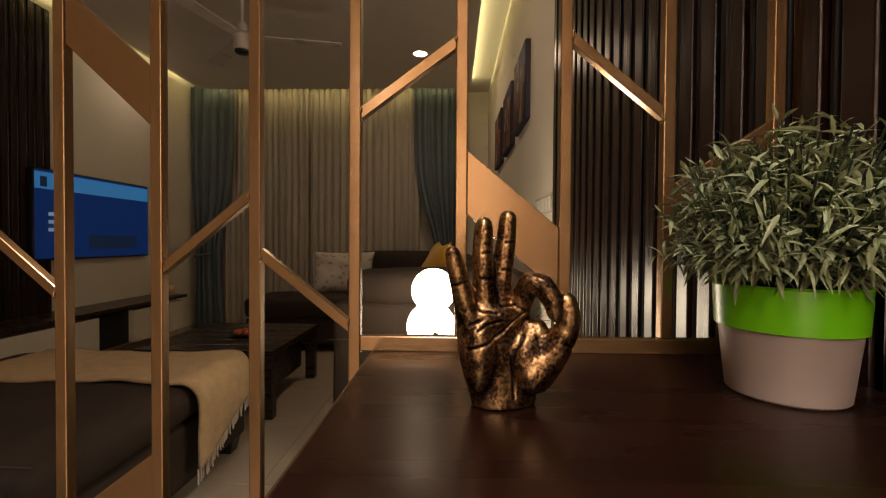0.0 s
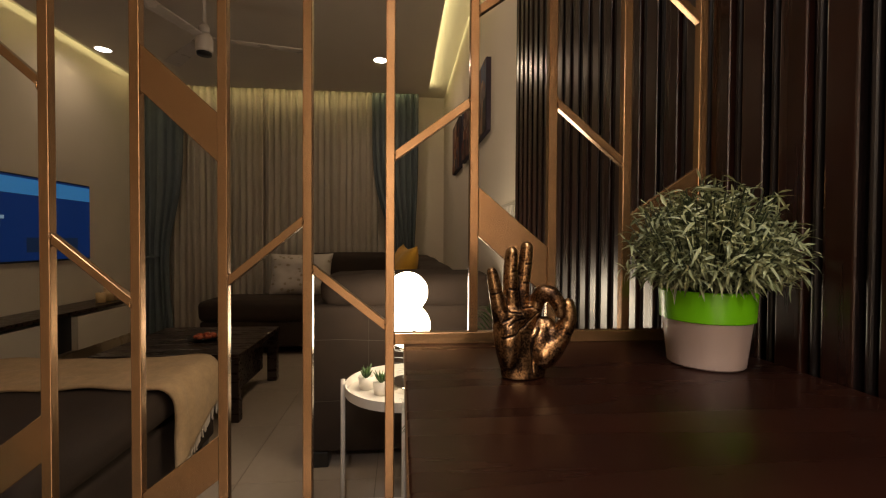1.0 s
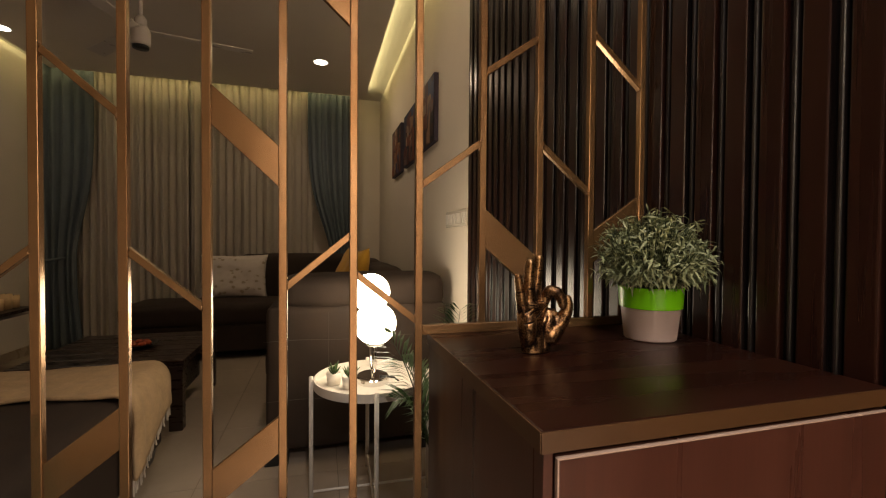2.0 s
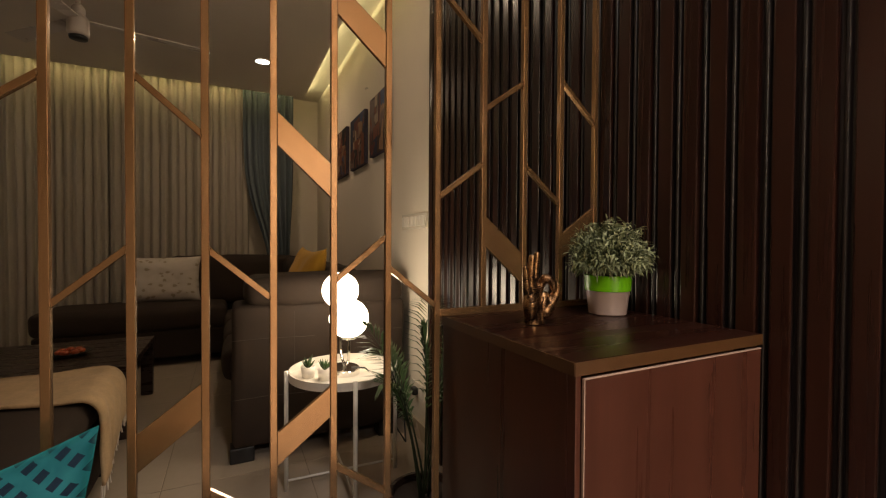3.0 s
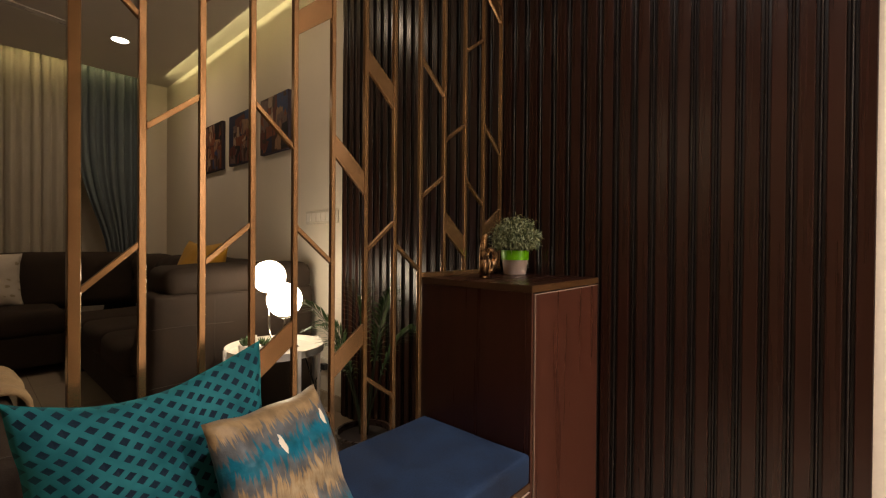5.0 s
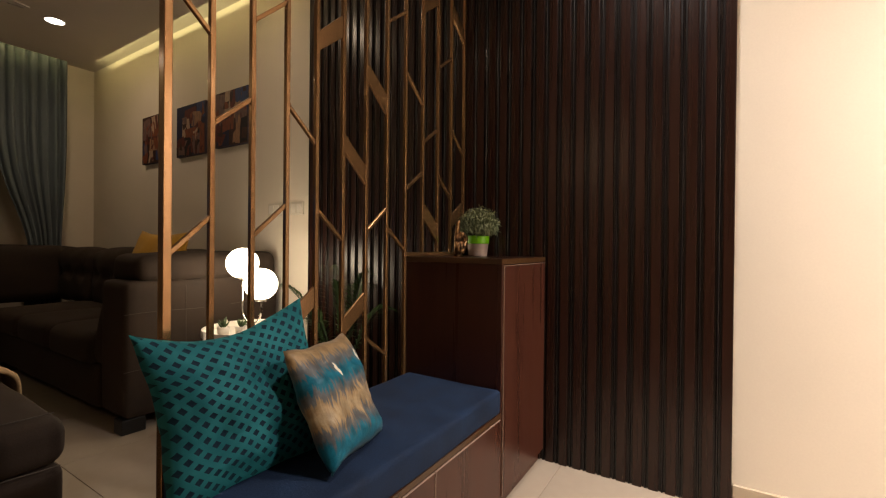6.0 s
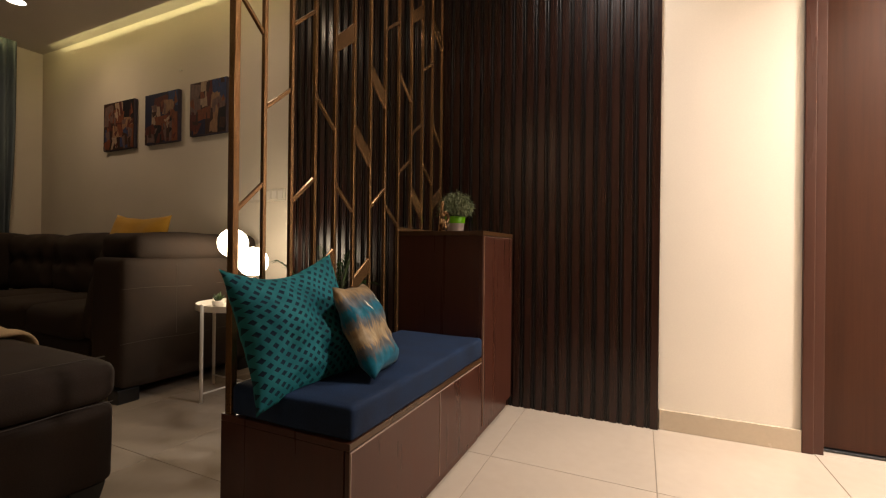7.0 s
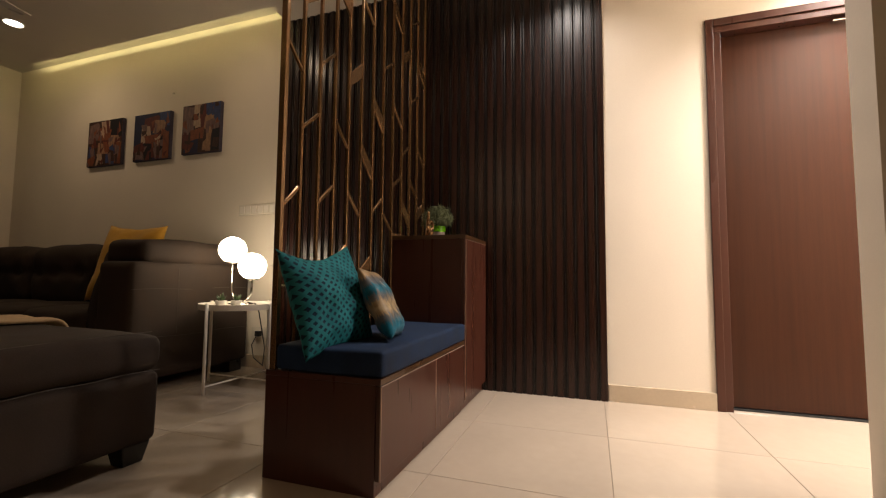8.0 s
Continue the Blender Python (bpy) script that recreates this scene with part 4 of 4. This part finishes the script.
def slanted(x0, x1, l0, l1, r0, r1, d):
    bm = bmesh.new()
    v = [bm.verts.new(c) for y in (-d, d) for c in ((x0, y, l0), (x1, y, r0), (x1, y, r1), (x0, y, l1))]
    for q in ((0, 1, 2, 3), (7, 6, 5, 4), (0, 4, 5, 1), (1, 5, 6, 2), (2, 6, 7, 3), (3, 7, 4, 0)):
        bm.faces.new([v[i] for i in q])
    bmesh.ops.bevel(bm, geom=bm.edges[:], offset=0.0008, segments=1, affect="EDGES")
    return bm


for k in range(12):
    a, b = POSTS[k + 1] + PW, POSTS[k] - PW
    for zl, zr in BARS.get(k, ()):
        part("strut", slanted(a, b, zl - 0.0075, zl + 0.0075, zr - 0.0075, zr + 0.0075, 0.0055), GOLD, screen)
    for l0, l1, r0, r1 in PLATES.get(k, ()):
        part("plate", slanted(a, b, l0, l1, r0, r1, 0.0045), GOLD, screen)
bm = bmesh.new()
rng = random.Random(5)
for k in range(12):
    for zl, zr in BARS.get(k, ()):
        for x, z in ((POSTS[k + 1] + PW, zl), (POSTS[k] - PW, zr)):
            bmesh.ops.create_icosphere(bm, subdivisions=1, radius=1, matrix=Matrix.Translation((x, -0.006, z + rng.uniform(-.006, .006))) @ Matrix.Diagonal((0.002, 0.003, rng.uniform(0.004, 0.008), 1)))
tagged(part("weld_bead", bm, GOLD, screen, "small weld beads at the joints", smooth=True), kind="stuff")

# ---- on the cabinet ----
# cast sculpture of an open palm with thumb and forefinger touching
def blob(bm, c, r):
    bmesh.ops.create_icosphere(bm, subdivisions=3, radius=1, matrix=Matrix.Translation(c) @ Matrix.Diagonal((*r, 1)))


bm = bmesh.new()
SX, SY, SZ = -0.333, -0.163, 0.9115
def at(cx, cy, depth=0.0):
    return Vector((SX + (cx - 345) * 0.000180, SY + depth, SZ + (955 - cy) * 0.000171))


K = 0.000178
PALM_OUTLINE = [(958, 198, 494, 0.0190), (920, 195, 497, 0.0180), (880, 183, 500, 0.0170), (840, 170, 505, 0.0165), (800, 158, 515, 0.0160), (750, 146, 500, 0.0150),
                (700, 138, 480, 0.0142), (650, 130, 462, 0.0134), (600, 128, 455, 0.0126), (560, 135, 452, 0.0118), (520, 150, 452, 0.0108), (495, 175, 448, 0.0095)]
for (c0, l0, r0, d0), (c1, l1, r1, d1) in zip(PALM_OUTLINE, PALM_OUTLINE[1:]):
    for k in range(4):
        u = k / 4
        lf, rt, dp, cy = l0 + (l1 - l0) * u, r0 + (r1 - r0) * u, d0 + (d1 - d0) * u, c0 + (c1 - c0) * u
        blob(bm, at((lf + rt) / 2, cy, 0.003), ((rt - lf) / 2 * 0.00018, dp, 26 * K))
blob(bm, at(440, 745, -0.006), (105 * K, 0.0145, 135 * K))
blob(bm, at(505, 690, -0.011), (62 * K, 0.0120, 72 * K))
blob(bm, at(455, 640, -0.004), (60 * K, 0.0105, 75 * K))
blob(bm, at(478, 625, -0.006), (48 * K, 0.0095, 62 * K))
blob(bm, at(220, 720, -0.003), (75 * K, 0.0125, 170 * K))
blob(bm, at(300, 555, -0.002), (135 * K, 0.0085, 70 * K))
FINGERS = [
    [(196, 600, 0.002, 54), (168, 500, 0.002, 47), (140, 400, 0.000, 41), (118, 325, -0.002, 38), (100, 264, -0.003, 31)],
    [(262, 520, 0.004, 50), (246, 378, 0.002, 46), (238, 255, 0.000, 43), (238, 142, -0.002, 37)],
    [(325, 500, 0.005, 48), (336, 340, 0.003, 43), (348, 215, 0.002, 42), (352, 107, 0.000, 36)],
    [(402, 540, 0.002, 52), (420, 450, -0.004, 47), (432, 398, -0.010, 47), (472, 408, -0.017, 47), (502, 464, -0.021, 43), (514, 528, -0.022, 33)],
    [(450, 800, -0.008, 92), (520, 720, -0.013, 70), (552, 650, -0.018, 58), (576, 580, -0.021, 50), (574, 525, -0.023, 45), (562, 470, -0.024, 35)],
]
for chain in FINGERS:
    for (x0, y0, d0, r0), (x1, y1, d1, r1) in zip(chain, chain[1:]):
        a, b = at(x0, y0, d0), at(x1, y1, d1)
        n = max(4, int((b - a).length / 0.0025))
        for i in range(n + 1):
            u = i / n
            r = (r0 + (r1 - r0) * u) * K * 1.07 * (1 + 0.035 * math.sin(math.pi * u))
            bmesh.ops.create_icosphere(bm, subdivisions=2, radius=r, matrix=Matrix.Translation(a.lerp(b, u)))
lathe(SX + 0.0002, SY + 0.003, [(0.0, SZ + 0.0006), (0.0262, SZ + 0.0006), (0.0268, SZ + 0.003), (0.0258, SZ + 0.006), (0.0, SZ + 0.006)], 48, bm, sy=0.68)
for v in bm.verts:
    v.co.z = max(v.co.z, SZ + 0.0006)
TURN = math.radians(17)
for v in bm.verts:
    dx, dy = (v.co.x - SX) * 1.01, v.co.y - SY
    v.co.x, v.co.y = SX + dx * math.cos(TURN) - dy * math.sin(TURN), SY + dx * math.sin(TURN) + dy * math.cos(TURN)
sc = part("palm_sculpture", bm, BRONZE, None, smooth=True)
r = sc.modifiers.new("fuse", "REMESH")
r.mode, r.voxel_size, r.use_smooth_shade = "VOXEL", 0.0011, True
s = sc.modifiers.new("soften", "SMOOTH")
s.factor, s.iterations = 0.5, 12
cast = bpy.data.meshes.new_from_object(sc.evaluated_get(bpy.context.evaluated_depsgraph_get()))
sc.modifiers.clear()
sc.data = cast
# skin creases cut into the palm side of the cast: depth in mm, then the way of each line
CREASES = [(1.5, (160, 676), (232, 655), (308, 610), (358, 565), (420, 528), (470, 505)), (1.0, (196, 600), (240, 575), (308, 560)),
           (1.7, (400, 628), (358, 690), (345, 745), (352, 815), (352, 900)), (1.2, (218, 515), (285, 528)), (1.2, (305, 497), (372, 495)),
           (1.1, (218, 376), (285, 378)), (0.9, (230, 262), (282, 258)), (1.1, (318, 338), (375, 340)), (0.9, (330, 216), (380, 212)),
           (1.0, (100, 405), (160, 385)), (1.0, (165, 580), (225, 552)), (1.0, (545, 655), (600, 690)), (0.9, (380, 505), (440, 530))]
co = np.empty(len(cast.vertices) * 3)
cast.vertices.foreach_get("co", co)
co = co.reshape(-1, 3)
nrm = np.array([v.normal[:] for v in cast.vertices])
flat = np.stack((SX + ((co[:, 0] - SX) * math.cos(TURN) + (co[:, 1] - SY) * math.sin(TURN)) / 1.01, co[:, 2]), axis=1)
cut = np.zeros(len(co))
for depth, *way in CREASES:
    for (xa, ya), (xb, yb) in zip(way, way[1:]):
        p0, p1 = at(xa, ya), at(xb, yb)
        w = np.array((p1.x - p0.x, p1.z - p0.z))
        q = flat - np.array((p0.x, p0.z))
        u = np.clip(q @ w / (w @ w), 0, 1)
        d = np.linalg.norm(q - u[:, None] * w, axis=1)
        cut = np.maximum(cut, depth * 0.001 * (np.exp(-(d / 0.0011) ** 2) - 0.35 * np.exp(-((d - 0.0032) / 0.0014) ** 2)))
cut *= np.clip((nrm[:, 0] * math.sin(TURN) - nrm[:, 1] * math.cos(TURN)) * 2.5, 0, 1)
pit = np.array([noise.noise(Vector(c) * 260) for c in co])
co -= nrm * (cut + 0.00022 * pit)[:, None]
cast.vertices.foreach_set("co", co.ravel())
cast.update()
tagged(sc, "antique bronze-gold cast of an open palm, thumb touching forefinger", "sculpture")

# potted greenery
PX, PY = -0.091, -0.1275
pot = thing("potted_plant", (PX, PY, 0.911), "bushy artificial plant in a taupe pot with green rim", "plant")
part("pot", lathe(PX, PY, [(0.0, 0.912), (0.041, 0.912), (0.043, 0.914), (0.0495, 0.972), (0.0, 0.972)], 160), POTGREY, pot, smooth=False)
part("rim_band", lathe(PX, PY, [(0.0498, 0.968), (0.0520, 0.969), (0.0538, 1.003), (0.0525, 1.005), (0.050, 1.003), (0.048, 0.985), (0.0, 0.985)], 160), GREEN, pot, "bright green plastic band", smooth=False)
rng = random.Random(3)
vs, fs = [], []
sv, sf = [], []


def leaf(p, d, up, ln, w):
    side = d.cross(up)
    if side.length < 1e-3:
        side = d.orthogonal()
    side.normalize()
    nrm = side.cross(d)
    i = len(vs)
    curl = rng.uniform(-0.3, 1.2) * ln
    for u, k in ((0.0, 0.15), (0.35, 0.9), (0.7, 0.75)):
        c = p + d * ln * u - nrm * curl * u * u
        vs.extend([c + side * w * k - nrm * 0.25 * w * -k, c - nrm * w * 0.25 * k, c - side * w * k - nrm * 0.25 * w * -k])
    vs.append(p + d * ln - nrm * curl)
    for a in (i, i + 3):
        fs.extend([(a, a + 1, a + 4, a + 3), (a + 1, a + 2, a + 5, a + 4)])
    fs.extend([(i + 6, i + 7, i + 9), (i + 7, i + 8, i + 9)])


for n in range(440):
    az, el = rng.uniform(0, 2 * math.pi), math.acos(rng.uniform(-0.30, 1.0))
    d = Vector((math.cos(az) * math.sin(el), math.sin(az) * math.sin(el), math.cos(el)))
    reach = 0.096 * rng.uniform(0.70, 1.0) * (1.0 + 0.12 * noise.noise(d * 2))
    b = Vector((PX + d.x * 0.03, PY + d.y * 0.03, 1.0))
    tip = Vector((PX, PY, 1.049)) + Vector((d.x * reach * 1.05, d.y * reach * 1.05, d.z * reach * 1.0))
    if tip.z < 1.012 and Vector((tip.x - PX, tip.y - PY)).length < 0.062:
        tip.z = 1.012
    k0 = len(sv)
    for c in (b, tip):
        sv.extend([c + Vector((0.0009, 0, 0)), c + Vector((-0.0005, 0.0008, 0)), c + Vector((-0.0005, -0.0008, 0))])
    for q in range(3):
        sf.append((k0 + q, k0 + (q + 1) % 3, k0 + 3 + (q + 1) % 3, k0 + 3 + q))
    ax = (tip - b).normalized()
    for k in range(11):
        u = 0.42 + 0.58 * k / 10
        p = b.lerp(tip, u)
        r1 = Vector((rng.gauss(0, 1), rng.gauss(0, 1), rng.gauss(0, 0.7))).normalized()
        dd = (ax * 0.55 + r1 * 0.85 + Vector((0, 0, -0.10))).normalized()
        leaf(p, dd, Vector((rng.gauss(0, .4), rng.gauss(0, .4), 1)), rng.uniform(0.011, 0.0195), rng.uniform(0.0017, 0.0025))
for name, v, f, m in (("foliage", vs, fs, LEAF), ("stem", sv, sf, STEM)):
    me = bpy.data.meshes.new(name)
    me.from_pydata([tuple(c) for c in v], [], f)
    me.materials.append(m)
    ob = new(name, me)
    ob.parent, ob.matrix_parent_inverse = pot, place(pot).inverted()
    ob["kind"] = "stuff"

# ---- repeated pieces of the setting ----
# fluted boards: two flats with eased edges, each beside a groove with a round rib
def fluted_board(width, height):
    s = width / 0.108
    prof = []
    for y0 in (0.0, 0.054):
        prof += [(y0, 0.0025), (y0 + 0.0008, 0.0006), (y0 + 0.0024, 0.0), (y0 + 0.0296, 0.0), (y0 + 0.0312, 0.0006), (y0 + 0.0320, 0.0025), (y0 + 0.0322, 0.012), (y0 + 0.0378, 0.012)]
        prof += [(y0 + 0.0430 - 0.0048 * math.cos(a), 0.012 - 0.0095 * math.sin(a)) for a in [math.pi * k / 8 for k in range(9)]]
        prof += [(y0 + 0.0482, 0.012), (y0 + 0.0538, 0.012)]
    bm = bmesh.new()
    lo = [bm.verts.new((x, y * s, 0)) for y, x in prof]
    hi = [bm.verts.new((x, y * s, height)) for y, x in prof]
    back = [bm.verts.new((0.028, y, z)) for y, z in ((0, 0), (width, 0), (width, height), (0, height))]
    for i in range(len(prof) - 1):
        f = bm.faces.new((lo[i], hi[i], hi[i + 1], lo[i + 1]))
        # recessed faces and ribs take the colour with the shade painted in
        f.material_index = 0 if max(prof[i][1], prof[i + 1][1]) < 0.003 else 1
    bm.faces.new((back[0], back[3], hi[0], lo[0]))
    bm.faces.new((lo[-1], hi[-1], back[2], back[1]))
    bm.faces.new(back[::-1])
    me = bpy.data.meshes.new("fluted_board")
    bm.normal_update()
    bm.to_mesh(me)
    bm.free()
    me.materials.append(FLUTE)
    me.materials.append(GROOVE_SHADE)
    return me


def pieces(name, me, parent, poses):
    inv = place(parent).inverted()
    for m in poses:
        ob = new(name, me)
        ob.parent, ob.matrix_parent_inverse = parent, inv
        ob.matrix_basis = m


pitch = (1.150 + 1.121) / 19
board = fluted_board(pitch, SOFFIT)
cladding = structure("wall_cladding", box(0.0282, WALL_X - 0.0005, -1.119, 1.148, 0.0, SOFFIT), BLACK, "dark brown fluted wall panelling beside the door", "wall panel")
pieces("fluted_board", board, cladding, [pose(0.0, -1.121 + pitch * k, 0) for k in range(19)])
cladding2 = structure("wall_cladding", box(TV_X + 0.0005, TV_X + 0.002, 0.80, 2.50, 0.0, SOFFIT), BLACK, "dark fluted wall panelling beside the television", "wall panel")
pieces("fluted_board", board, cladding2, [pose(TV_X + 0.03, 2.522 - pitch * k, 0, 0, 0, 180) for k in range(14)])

# floor tiles, 0.6 m square
bm = box(0.0012, 0.5988, 0.0012, 0.5988, -0.009, 0.0, 0.0008, 1)
me = bpy.data.meshes.new("tile")
bm.normal_update()
bm.to_mesh(me)
bm.free()
me.materials.append(TILE)
pieces("tile", me, floor, [pose(-3.58 + 0.6 * i, -3.50 + 0.6 * j, 0) for i in range(6) for j in range(-2, 14)] + [pose(-3.58 - 0.6 * i, -2.90 + 0.6 * j, 0) for i in range(1, 6) for j in range(1, 7)] + [pose(0.02, -3.50 + 0.6 * j, 0) for j in range(-2, 4)])
